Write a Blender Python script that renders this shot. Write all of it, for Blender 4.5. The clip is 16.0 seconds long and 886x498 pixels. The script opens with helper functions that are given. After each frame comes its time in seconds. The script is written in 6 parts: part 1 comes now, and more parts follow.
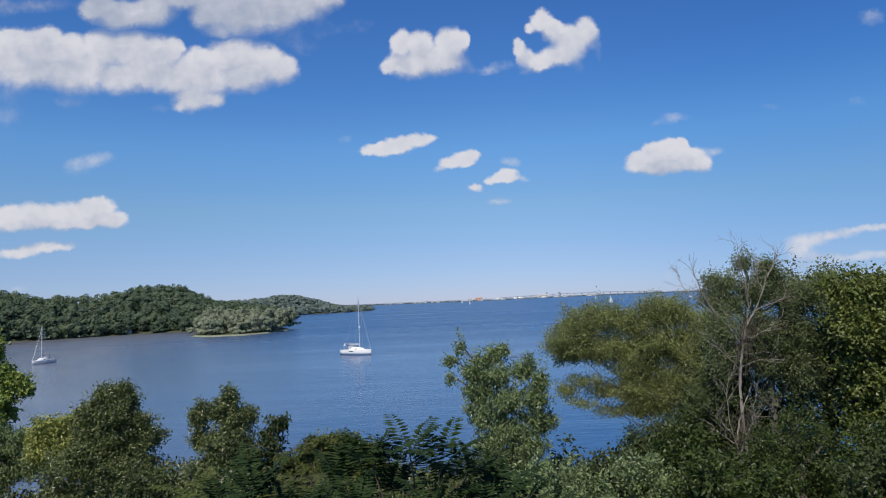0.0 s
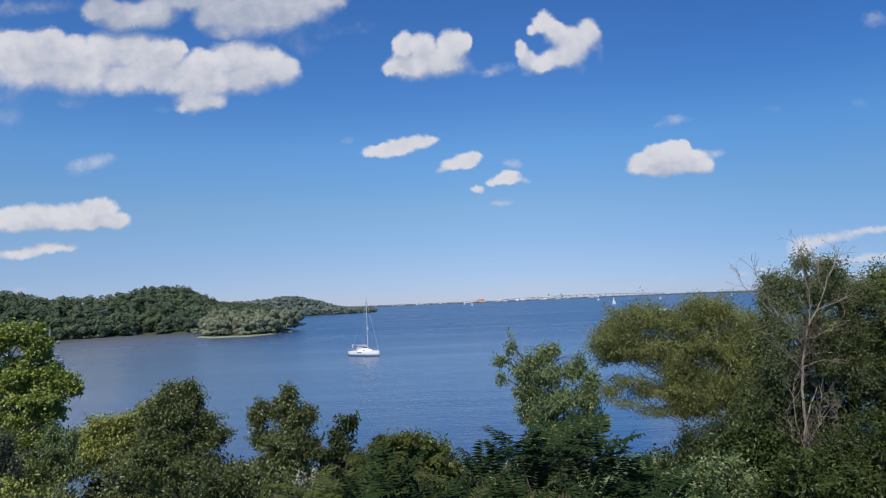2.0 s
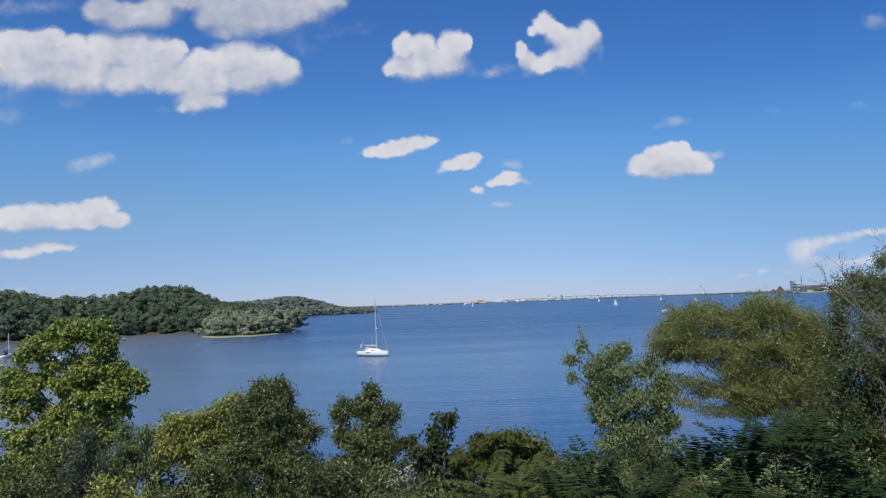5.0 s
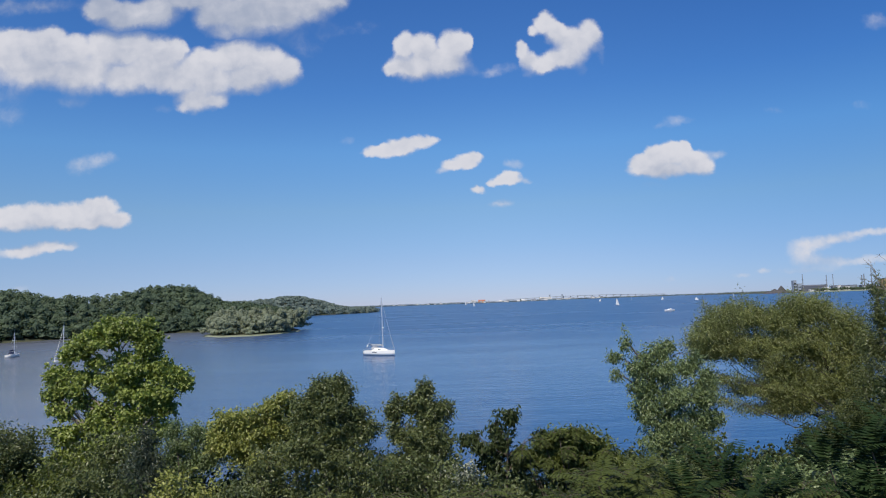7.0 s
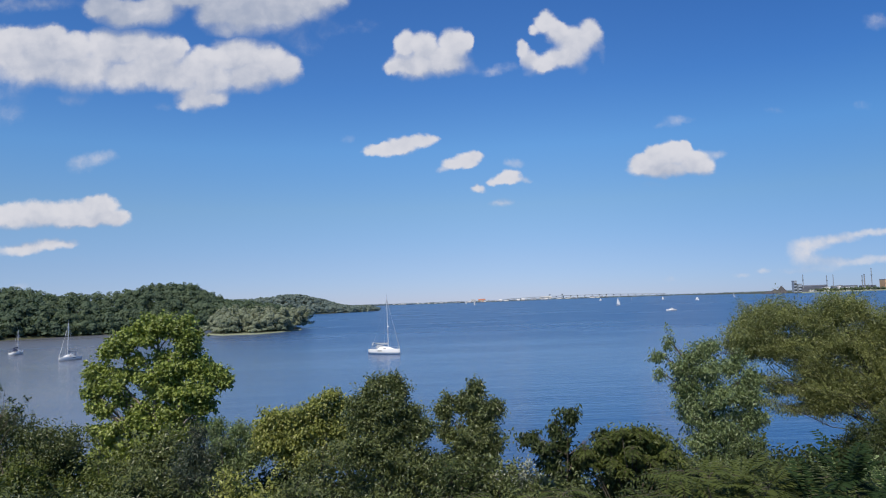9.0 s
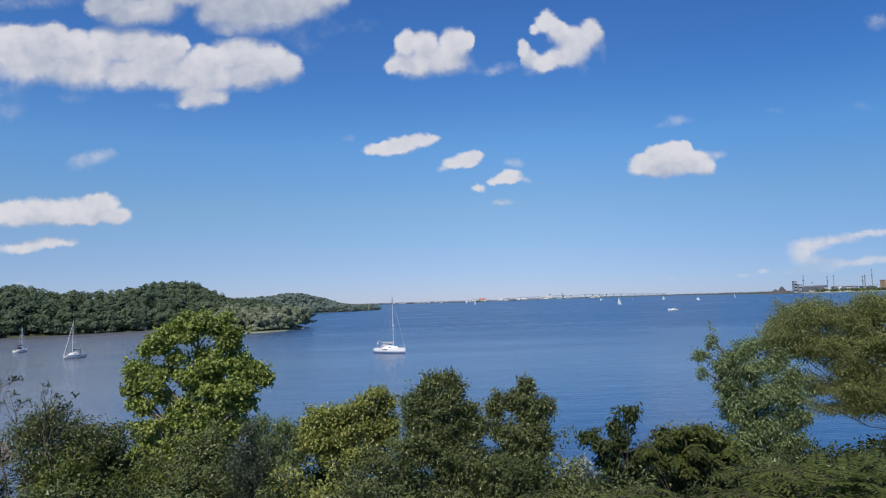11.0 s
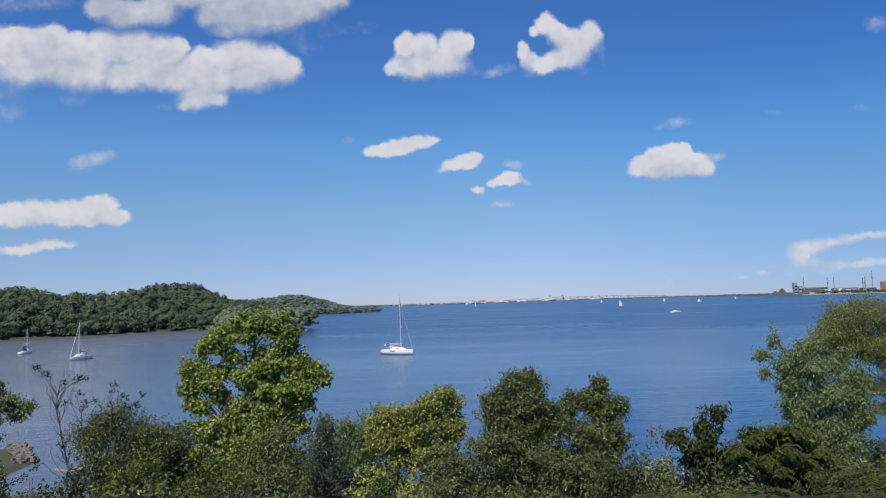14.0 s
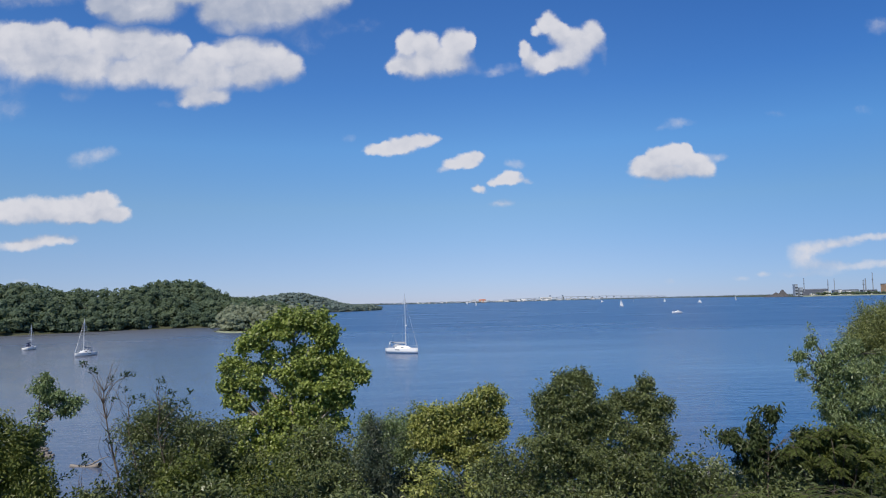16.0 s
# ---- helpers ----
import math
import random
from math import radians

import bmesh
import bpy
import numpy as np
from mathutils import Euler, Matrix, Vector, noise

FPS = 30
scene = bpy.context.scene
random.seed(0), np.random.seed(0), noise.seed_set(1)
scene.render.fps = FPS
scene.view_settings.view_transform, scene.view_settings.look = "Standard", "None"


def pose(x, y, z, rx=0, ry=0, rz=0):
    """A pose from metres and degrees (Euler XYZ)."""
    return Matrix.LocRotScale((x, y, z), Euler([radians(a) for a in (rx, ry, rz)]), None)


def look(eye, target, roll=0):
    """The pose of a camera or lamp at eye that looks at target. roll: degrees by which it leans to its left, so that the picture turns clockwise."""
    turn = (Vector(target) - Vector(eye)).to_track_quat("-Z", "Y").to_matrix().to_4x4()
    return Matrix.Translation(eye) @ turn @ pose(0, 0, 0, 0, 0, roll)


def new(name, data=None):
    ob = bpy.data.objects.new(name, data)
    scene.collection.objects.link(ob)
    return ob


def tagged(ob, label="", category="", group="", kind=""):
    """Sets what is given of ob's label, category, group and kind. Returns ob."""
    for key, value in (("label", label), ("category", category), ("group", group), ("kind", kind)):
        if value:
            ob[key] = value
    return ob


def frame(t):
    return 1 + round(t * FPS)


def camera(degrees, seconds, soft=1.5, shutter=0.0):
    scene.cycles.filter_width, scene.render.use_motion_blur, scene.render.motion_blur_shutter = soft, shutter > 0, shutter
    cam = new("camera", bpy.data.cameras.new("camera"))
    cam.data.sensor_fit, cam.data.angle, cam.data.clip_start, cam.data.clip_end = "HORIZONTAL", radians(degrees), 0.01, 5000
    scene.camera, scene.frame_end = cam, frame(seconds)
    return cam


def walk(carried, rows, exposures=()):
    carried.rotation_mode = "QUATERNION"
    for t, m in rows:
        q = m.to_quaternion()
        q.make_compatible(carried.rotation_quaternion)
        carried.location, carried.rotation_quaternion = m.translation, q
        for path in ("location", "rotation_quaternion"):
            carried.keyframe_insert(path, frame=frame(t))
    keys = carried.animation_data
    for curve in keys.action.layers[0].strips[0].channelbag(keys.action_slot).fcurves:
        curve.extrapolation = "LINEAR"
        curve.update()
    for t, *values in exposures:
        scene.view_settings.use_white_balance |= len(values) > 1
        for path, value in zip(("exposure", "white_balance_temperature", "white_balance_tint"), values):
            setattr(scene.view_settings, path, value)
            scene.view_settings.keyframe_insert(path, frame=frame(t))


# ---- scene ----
cam = camera(66.3, 16.0, soft=1.1)
PATH = [
    (0, (0.01, 0.005, 13.958), (0.023, 1.999, 14.107), -2.4),
    (0.5, (-0.406, 0.031, 13.948), (-0.396, 2.025, 14.099), -2.3),
    (1, (-0.857, 0.068, 13.956), (-0.847, 2.062, 14.107), -2.3),
    (1.5, (-1.318, 0.105, 13.945), (-1.308, 2.099, 14.099), -2.3),
    (2, (-1.774, 0.109, 13.957), (-1.766, 2.103, 14.111), -2.3),
    (2.5, (-2.23, 0.147, 13.964), (-2.222, 2.141, 14.118), -2.2),
    (3, (-2.66, 0.175, 13.957), (-2.652, 2.169, 14.111), -2.2),
    (3.5, (-3.085, 0.237, 13.939), (-3.076, 2.231, 14.095), -2.2),
    (4, (-3.508, 0.265, 13.944), (-3.5, 2.259, 14.1), -2.1),
    (4.5, (-3.921, 0.319, 13.949), (-3.912, 2.313, 14.105), -2.1),
    (7, (-5.921, 0.207, 13.952), (-5.914, 2.201, 14.107), -2.1),
    (7.5, (-6.303, 0.204, 13.959), (-6.296, 2.198, 14.114), -1.9),
    (8, (-6.703, 0.244, 13.96), (-6.696, 2.238, 14.115), -1.8),
    (8.5, (-7.083, 0.313, 13.956), (-7.076, 2.307, 14.111), -2.0),
    (9, (-7.454, 0.363, 13.981), (-7.447, 2.357, 14.133), -1.9),
    (11.5, (-9.339, 0.461, 13.969), (-9.332, 2.456, 14.119), -1.7),
    (12, (-9.699, 0.468, 13.97), (-9.691, 2.462, 14.121), -1.7),
    (12.5, (-10.059, 0.507, 13.969), (-10.051, 2.501, 14.12), -1.7),
    (13, (-10.413, 0.561, 13.97), (-10.405, 2.556, 14.121), -1.7),
    (13.5, (-10.771, 0.636, 13.967), (-10.763, 2.63, 14.119), -1.7),
    (14, (-11.125, 0.64, 13.946), (-11.117, 2.634, 14.101), -1.7),
    (14.5, (-11.486, 0.593, 13.963), (-11.478, 2.587, 14.116), -1.5),
    (15, (-11.835, 0.557, 13.982), (-11.827, 2.551, 14.135), -1.4),
    (15.5, (-12.199, 0.51, 13.985), (-12.192, 2.504, 14.137), -1.3),
    (16, (-12.539, 0.529, 13.985), (-12.532, 2.523, 14.137), -1.3),
]
walk(cam, [(t, look(eye, target, roll)) for t, eye, target, roll in PATH])

# ---- world, sun and exposure ----
SUN_AZ, SUN_EL = -156.0, 53.0          # the sun stands behind the camera, a little to its left
SKY = 0.11

# clouds ahead: heaps at (across, up) per unit ahead, half sizes, thickness
BANK_WEST = [
    (-0.6438, 0.3967, 0.0560, 0.0410, 1.00), (-0.5884, 0.3994, 0.0485, 0.0390, 1.00), (-0.5801, 0.4194, 0.0280, 0.0156, 1.00),
    (-0.5457, 0.3954, 0.0355, 0.0292, 1.00), (-0.6050, 0.3710, 0.0746, 0.0331, 1.00), (-0.4945, 0.3965, 0.0355, 0.0351, 1.00),
    (-0.4560, 0.3953, 0.0448, 0.0331, 1.00), (-0.5283, 0.3625, 0.0746, 0.0331, 1.00), (-0.6314, 0.4210, 0.0280, 0.0195, 1.00),
    (-0.5449, 0.3195, 0.0261, 0.0088, 0.22), (-0.6421, 0.3052, 0.0261, 0.0214, 0.19), (-0.6427, 0.3356, 0.0373, 0.0117, 0.19),
]
BANK_EAST = [
    (-0.4108, 0.3851, 0.0392, 0.0331, 1.00), (-0.3877, 0.3923, 0.0196, 0.0234, 1.00), (-0.4601, 0.3560, 0.0653, 0.0292, 1.00),
    (-0.4005, 0.3524, 0.0513, 0.0273, 1.00), (-0.3476, 0.3735, 0.0261, 0.0234, 1.00), (-0.2981, 0.3773, 0.0448, 0.0351, 1.00),
    (-0.2556, 0.3654, 0.0429, 0.0351, 1.00), (-0.2258, 0.3540, 0.0280, 0.0254, 1.00), (-0.3410, 0.3436, 0.0513, 0.0312, 1.00),
    (-0.2813, 0.3461, 0.0485, 0.0254, 1.00), (-0.3623, 0.3182, 0.0308, 0.0234, 1.00), (-0.3343, 0.3138, 0.0243, 0.0166, 1.00),
    (-0.3793, 0.3057, 0.0131, 0.0097, 0.70), (-0.4090, 0.3040, 0.0168, 0.0059, 0.15),
    (-0.3699, 0.3624, 0.0250, 0.0233, 1.00), (-0.3852, 0.3454, 0.0333, 0.0233, 1.00), (-0.4261, 0.3729, 0.0500, 0.0333, 1.00),
]
TOP_CLOUD = [
    (-0.5035, 0.4612, 0.0280, 0.0214, 0.90), (-0.4691, 0.4486, 0.0420, 0.0254, 0.90), (-0.4220, 0.4516, 0.0420, 0.0273, 0.90),
    (-0.3747, 0.4723, 0.0467, 0.0195, 0.90), (-0.3276, 0.4487, 0.0373, 0.0312, 1.00), (-0.2804, 0.4428, 0.0541, 0.0371, 1.00),
    (-0.2289, 0.4474, 0.0485, 0.0331, 1.00), (-0.1858, 0.4549, 0.0392, 0.0273, 0.80), (-0.1513, 0.4628, 0.0280, 0.0175, 0.60),
    (-0.2123, 0.4080, 0.0261, 0.0156, 0.17), (-0.1887, 0.3844, 0.0168, 0.0117, 0.10), (-0.1624, 0.4188, 0.0187, 0.0146, 0.12),
    (-0.3149, 0.4200, 0.0261, 0.0137, 0.70), (-0.5894, 0.4700, 0.0560, 0.0117, 0.22), (-0.6408, 0.4672, 0.0233, 0.0146, 0.19),
    (-0.1093, 0.4172, 0.0261, 0.0097, 0.08),
]
MID_CLOUD = [
    (-0.0432, 0.3869, 0.0196, 0.0234, 1.00), (-0.0143, 0.3825, 0.0224, 0.0273, 1.00), (0.0320, 0.3829, 0.0261, 0.0273, 1.00),
    (0.0510, 0.3893, 0.0103, 0.0166, 1.00), (-0.0253, 0.3566, 0.0467, 0.0234, 1.00), (0.0175, 0.3570, 0.0392, 0.0214, 1.00),
    (-0.0638, 0.3525, 0.0159, 0.0126, 0.80), (0.0025, 0.3697, 0.0187, 0.0156, 1.00), (0.0563, 0.3444, 0.0103, 0.0078, 0.22),
    (0.0878, 0.3408, 0.0187, 0.0088, 0.24), (0.1111, 0.3488, 0.0205, 0.0068, 0.11),
]
HOOK_CLOUD = [
    (0.1721, 0.4155, 0.0187, 0.0185, 0.95), (0.1536, 0.4046, 0.0093, 0.0088, 0.70), (0.1877, 0.3992, 0.0205, 0.0214, 1.00),
    (0.2117, 0.3808, 0.0308, 0.0292, 1.00), (0.2372, 0.3924, 0.0177, 0.0273, 0.90), (0.1971, 0.3602, 0.0355, 0.0195, 1.00),
    (0.1676, 0.3506, 0.0243, 0.0146, 0.90), (0.1440, 0.3583, 0.0159, 0.0156, 0.80), (0.1345, 0.3762, 0.0112, 0.0156, 0.80),
    (0.2523, 0.3690, 0.0075, 0.0214, 0.25), (0.2228, 0.3419, 0.0084, 0.0117, 0.19), (0.1450, 0.3408, 0.0131, 0.0068, 0.25),
]
SMALL_CLOUDS = [
    (-0.0796, 0.2291, 0.0280, 0.0108, 0.90), (-0.0525, 0.2334, 0.0252, 0.0146, 1.00), (-0.0244, 0.2386, 0.0233, 0.0108, 0.90),
    (-0.0074, 0.2406, 0.0121, 0.0059, 0.60), (-0.1008, 0.2255, 0.0131, 0.0068, 0.60), (0.0431, 0.2064, 0.0205, 0.0126, 0.90),
    (0.0226, 0.2011, 0.0187, 0.0097, 0.90), (0.0560, 0.2138, 0.0121, 0.0097, 0.80), (0.0081, 0.1939, 0.0112, 0.0049, 0.31),
    (0.1028, 0.1773, 0.0233, 0.0097, 0.90), (0.1090, 0.1847, 0.0121, 0.0088, 0.80), (0.0850, 0.1744, 0.0131, 0.0059, 0.60),
    (0.1297, 0.1747, 0.0093, 0.0049, 0.31), (0.1122, 0.2026, 0.0159, 0.0078, 0.26), (0.0585, 0.1659, 0.0131, 0.0068, 0.65),
    (0.0931, 0.1436, 0.0187, 0.0059, 0.31), (-0.1342, 0.2463, 0.0112, 0.0059, 0.12),
]
EAST_CLOUD = [
    (0.3035, 0.1915, 0.0196, 0.0175, 1.00), (0.3253, 0.2028, 0.0215, 0.0195, 1.10), (0.3509, 0.2063, 0.0243, 0.0205, 1.10),
    (0.3691, 0.2143, 0.0112, 0.0137, 1.00), (0.3797, 0.1934, 0.0308, 0.0195, 1.00), (0.3411, 0.1835, 0.0579, 0.0137, 1.00),
    (0.3945, 0.1861, 0.0187, 0.0156, 0.90), (0.4151, 0.2043, 0.0168, 0.0088, 0.31), (0.3146, 0.1621, 0.0187, 0.0039, 0.12),
    (0.3641, 0.2584, 0.0224, 0.0078, 0.24), (0.3382, 0.2514, 0.0140, 0.0049, 0.12), (0.5094, 0.2695, 0.0131, 0.0068, 0.11),
    (0.6398, 0.2697, 0.0149, 0.0078, 0.09), (0.6718, 0.4019, 0.0205, 0.0137, 0.22),
]
LOW_WEST = [
    (-0.6348, 0.1464, 0.0467, 0.0195, 1.00), (-0.5930, 0.1501, 0.0373, 0.0205, 1.00), (-0.5511, 0.1470, 0.0392, 0.0225, 1.00),
    (-0.5051, 0.1557, 0.0317, 0.0185, 1.00), (-0.4791, 0.1379, 0.0224, 0.0137, 1.00), (-0.5259, 0.1335, 0.0634, 0.0088, 1.00),
    (-0.6263, 0.1335, 0.0560, 0.0088, 0.70), (-0.6174, 0.0979, 0.0355, 0.0108, 0.70), (-0.5758, 0.1015, 0.0373, 0.0088, 0.70),
    (-0.5508, 0.1032, 0.0159, 0.0068, 0.60), (-0.6466, 0.0963, 0.0187, 0.0078, 0.31), (-0.5308, 0.2228, 0.0224, 0.0156, 0.26),
    (-0.5047, 0.2288, 0.0252, 0.0108, 0.26), (-0.4887, 0.2334, 0.0131, 0.0078, 0.19), (-0.6192, 0.0428, 0.0168, 0.0059, 0.19),
    (-0.5339, 0.0784, 0.0093, 0.0049, 0.09),
    (-0.5008, 0.1391, 0.0283, 0.0133, 1.00), (-0.5678, 0.1396, 0.0500, 0.0117, 1.00),
]
LOW_EAST = [
    (0.5346, 0.0523, 0.0243, 0.0185, 0.44), (0.5523, 0.0652, 0.0317, 0.0117, 0.44), (0.5881, 0.0724, 0.0373, 0.0078, 0.40),
    (0.6289, 0.0786, 0.0373, 0.0068, 0.40), (0.6671, 0.0832, 0.0373, 0.0068, 0.40), (0.7052, 0.0870, 0.0373, 0.0068, 0.40),
    (0.5587, 0.0390, 0.0420, 0.0108, 0.40), (0.6088, 0.0373, 0.0373, 0.0068, 0.33), (0.6509, 0.0401, 0.0373, 0.0078, 0.36),
    (0.6929, 0.0421, 0.0373, 0.0078, 0.36), (0.4447, 0.0235, 0.0140, 0.0049, 0.25), (0.4759, 0.0275, 0.0103, 0.0049, 0.29),
    (0.3359, 0.0196, 0.0093, 0.0039, 0.16), (0.5411, 0.0270, 0.0467, 0.0049, 0.25),
]


# a soft broken cloud field for the rest of the sky comes from noise alone
world = bpy.data.worlds.new("sky")
scene.world = world
world.use_nodes = True
wt = world.node_tree
wt.nodes.clear()


def wmath(op, a, b=None, c=None, clamp=False):
    n = wt.nodes.new("ShaderNodeMath")
    n.operation, n.use_clamp = op, clamp
    for i, v in enumerate((a, b, c)):
        if v is None:
            continue
        if isinstance(v, (int, float)):
            n.inputs[i].default_value = v
        else:
            wt.links.new(v, n.inputs[i])
    return n.outputs[0]


def wvec(op, a, b=None, c=None):
    n = wt.nodes.new("ShaderNodeVectorMath")
    n.operation = op
    for i, v in enumerate((a, b, c)):
        if v is None:
            continue
        if isinstance(v, tuple):
            n.inputs[i].default_value = v
        else:
            wt.links.new(v, n.inputs[i])
    return n.outputs["Value"] if op == "DOT_PRODUCT" else n.outputs["Vector"]


def wnoise(vector, scale, detail, rough, out="Fac"):
    n = wt.nodes.new("ShaderNodeTexNoise")
    n.inputs["Scale"].default_value, n.inputs["Detail"].default_value, n.inputs["Roughness"].default_value = scale, detail, rough
    wt.links.new(vector, n.inputs["Vector"])
    return n.outputs[out]


sky = wt.nodes.new("ShaderNodeTexSky")
sky.sky_type, sky.sun_disc = "NISHITA", False
sky.sun_elevation, sky.sun_rotation = radians(SUN_EL), radians(SUN_AZ)
sky.altitude, sky.air_density, sky.dust_density, sky.ozone_density = 80, 0.7, 0.0, 3.0
# the bay's air: a deeper blue aloft, a paler lavender haze low down
AIR = [(0, (0.48, 0.52, 0.79)), (0.06, (0.64, 0.68, 0.84)), (0.137, (0.79, 0.92, 0.97)), (0.22, (0.74, 1.10, 1.28)), (0.3, (0.57, 1.00, 1.37)), (0.42, (0.49, 0.94, 1.43))]
way = wt.nodes.new("ShaderNodeTexCoord").outputs["Generated"]
split = wt.nodes.new("ShaderNodeSeparateXYZ")
wt.links.new(way, split.inputs[0])
air = wt.nodes.new("ShaderNodeValToRGB")
while len(air.color_ramp.elements) < len(AIR):
    air.color_ramp.elements.new(0.5)
for stop, (p, c) in zip(air.color_ramp.elements, AIR):
    stop.position, stop.color = p, (*c, 1)
wt.links.new(split.outputs["Z"], air.inputs[0])
clear = wt.nodes.new("ShaderNodeMix")
clear.data_type, clear.blend_type = "RGBA", "MULTIPLY"
clear.inputs["Factor"].default_value = 1.0
wt.links.new(sky.outputs[0], clear.inputs["A"])
wt.links.new(air.outputs[0], clear.inputs["B"])
across = wt.nodes.new("ShaderNodeMapRange")
across.interpolation_type = "SMOOTHSTEP"
across.inputs["From Min"].default_value, across.inputs["From Max"].default_value = 0.05, 0.60
across.inputs["To Max"].default_value = 1.0
wt.links.new(split.outputs["X"], across.inputs["Value"])
deeper = wt.nodes.new("ShaderNodeMix")
deeper.data_type, deeper.blend_type = "RGBA", "MULTIPLY"
deeper.inputs["B"].default_value = (0.74, 0.84, 0.91, 1)
wt.links.new(across.outputs[0], deeper.inputs["Factor"])
wt.links.new(clear.outputs["Result"], deeper.inputs["A"])
ahead = wmath("MAXIMUM", split.outputs["Y"], 0.02)
flat = wt.nodes.new("ShaderNodeCombineXYZ")
wt.links.new(wmath("DIVIDE", split.outputs["X"], ahead), flat.inputs[0])
wt.links.new(wmath("DIVIDE", split.outputs["Z"], ahead), flat.inputs[1])
uv = flat.outputs[0]
swirl = wvec("SUBTRACT", wnoise(uv, 18, 2, 0.5, "Color"), (0.5, 0.5, 0.5))
curl = wvec("SUBTRACT", wnoise(uv, 55, 2, 0.5, "Color"), (0.5, 0.5, 0.5))
bent = wvec("MULTIPLY_ADD", swirl, (0.014, 0.012, 0), uv)
bent = wvec("MULTIPLY_ADD", curl, (0.011, 0.010, 0), bent)
fray = wvec("SUBTRACT", wnoise(uv, 150, 3, 0.6, "Color"), (0.5, 0.5, 0.5))
bent = wvec("MULTIPLY_ADD", fray, (0.0055, 0.005, 0), bent)


def smooth_max(a, b, soft):
    n = wt.nodes.new("ShaderNodeMath")
    n.operation = "SMOOTH_MAX"
    wt.links.new(a, n.inputs[0])
    wt.links.new(b, n.inputs[1])
    n.inputs[2].default_value = soft
    return n.outputs[0]


def puffs(rows, bent):
    field = None
    for u, v, ru, rv, w in rows:
        d = wvec("MULTIPLY_ADD", bent, (1 / ru, 1 / rv, 0), (-u / ru, -v / rv, 0))
        f = wmath("MULTIPLY_ADD", wvec("DOT_PRODUCT", d, d), -0.8 * w, w)
        if field is None:
            field = f
        else:
            field = smooth_max(field, f, 0.50)
    return field


def thickness(at):
    field = None
    for rows in (BANK_WEST, BANK_EAST, TOP_CLOUD, MID_CLOUD, HOOK_CLOUD, SMALL_CLOUDS, EAST_CLOUD, LOW_WEST, LOW_EAST):
        f = puffs(rows, at)
        field = f if field is None else smooth_max(field, f, 0.05)
    return field


heap_field = thickness(bent)
billow = wmath("SUBTRACT", wnoise(bent, 52, 5, 0.58), 0.5)
thick = wmath("MULTIPLY_ADD", billow, 0.42, heap_field)
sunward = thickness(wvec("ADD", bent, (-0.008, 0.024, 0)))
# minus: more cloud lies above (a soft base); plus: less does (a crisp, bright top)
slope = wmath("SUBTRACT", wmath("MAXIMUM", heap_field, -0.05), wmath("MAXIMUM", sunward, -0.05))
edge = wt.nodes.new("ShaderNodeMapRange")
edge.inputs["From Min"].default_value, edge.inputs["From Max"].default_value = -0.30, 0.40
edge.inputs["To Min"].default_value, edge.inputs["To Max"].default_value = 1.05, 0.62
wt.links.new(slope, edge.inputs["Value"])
cover = wt.nodes.new("ShaderNodeMapRange")
cover.interpolation_type = "SMOOTHSTEP"
cover.inputs["From Min"].default_value = -0.04
wt.links.new(edge.outputs[0], cover.inputs["From Max"])
wt.links.new(thick, cover.inputs["Value"])
front = wmath("MULTIPLY", cover.outputs[0], wmath("MULTIPLY", split.outputs["Y"], 6.0, clamp=True))
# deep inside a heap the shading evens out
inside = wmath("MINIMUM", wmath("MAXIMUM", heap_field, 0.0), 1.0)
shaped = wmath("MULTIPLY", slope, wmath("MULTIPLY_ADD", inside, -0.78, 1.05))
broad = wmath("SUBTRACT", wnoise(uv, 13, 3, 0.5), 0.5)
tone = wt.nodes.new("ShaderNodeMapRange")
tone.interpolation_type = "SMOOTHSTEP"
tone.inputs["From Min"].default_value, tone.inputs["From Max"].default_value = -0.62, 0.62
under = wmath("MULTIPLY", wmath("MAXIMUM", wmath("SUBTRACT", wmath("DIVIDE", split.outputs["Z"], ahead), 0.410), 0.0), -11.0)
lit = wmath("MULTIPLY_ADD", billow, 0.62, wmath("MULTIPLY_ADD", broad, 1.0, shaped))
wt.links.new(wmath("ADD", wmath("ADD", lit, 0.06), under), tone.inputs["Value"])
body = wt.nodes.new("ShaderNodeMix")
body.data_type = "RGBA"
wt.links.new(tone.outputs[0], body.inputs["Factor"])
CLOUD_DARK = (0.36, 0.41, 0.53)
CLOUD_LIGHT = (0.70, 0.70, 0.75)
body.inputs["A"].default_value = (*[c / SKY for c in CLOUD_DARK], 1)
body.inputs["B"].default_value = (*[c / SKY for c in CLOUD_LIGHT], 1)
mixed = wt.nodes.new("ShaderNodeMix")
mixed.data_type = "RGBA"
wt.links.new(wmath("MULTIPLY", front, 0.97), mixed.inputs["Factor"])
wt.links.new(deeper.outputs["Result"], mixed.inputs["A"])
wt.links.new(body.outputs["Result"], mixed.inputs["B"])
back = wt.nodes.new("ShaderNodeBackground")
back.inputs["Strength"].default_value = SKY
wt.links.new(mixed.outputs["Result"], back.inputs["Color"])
wt.links.new(back.outputs[0], wt.nodes.new("ShaderNodeOutputWorld").inputs["Surface"])

sun = new("sun", bpy.data.lights.new("sun", "SUN"))
sun.data.energy, sun.data.angle, sun.data.color = 4.6, radians(0.6), (1.0, 0.93, 0.80)
saz, sel = radians(SUN_AZ), radians(SUN_EL)
sun_from = Vector((math.sin(saz) * math.cos(sel), math.cos(saz) * math.cos(sel), math.sin(sel)))
sun.matrix_world = look(sun_from * 100, (0, 0, 0))


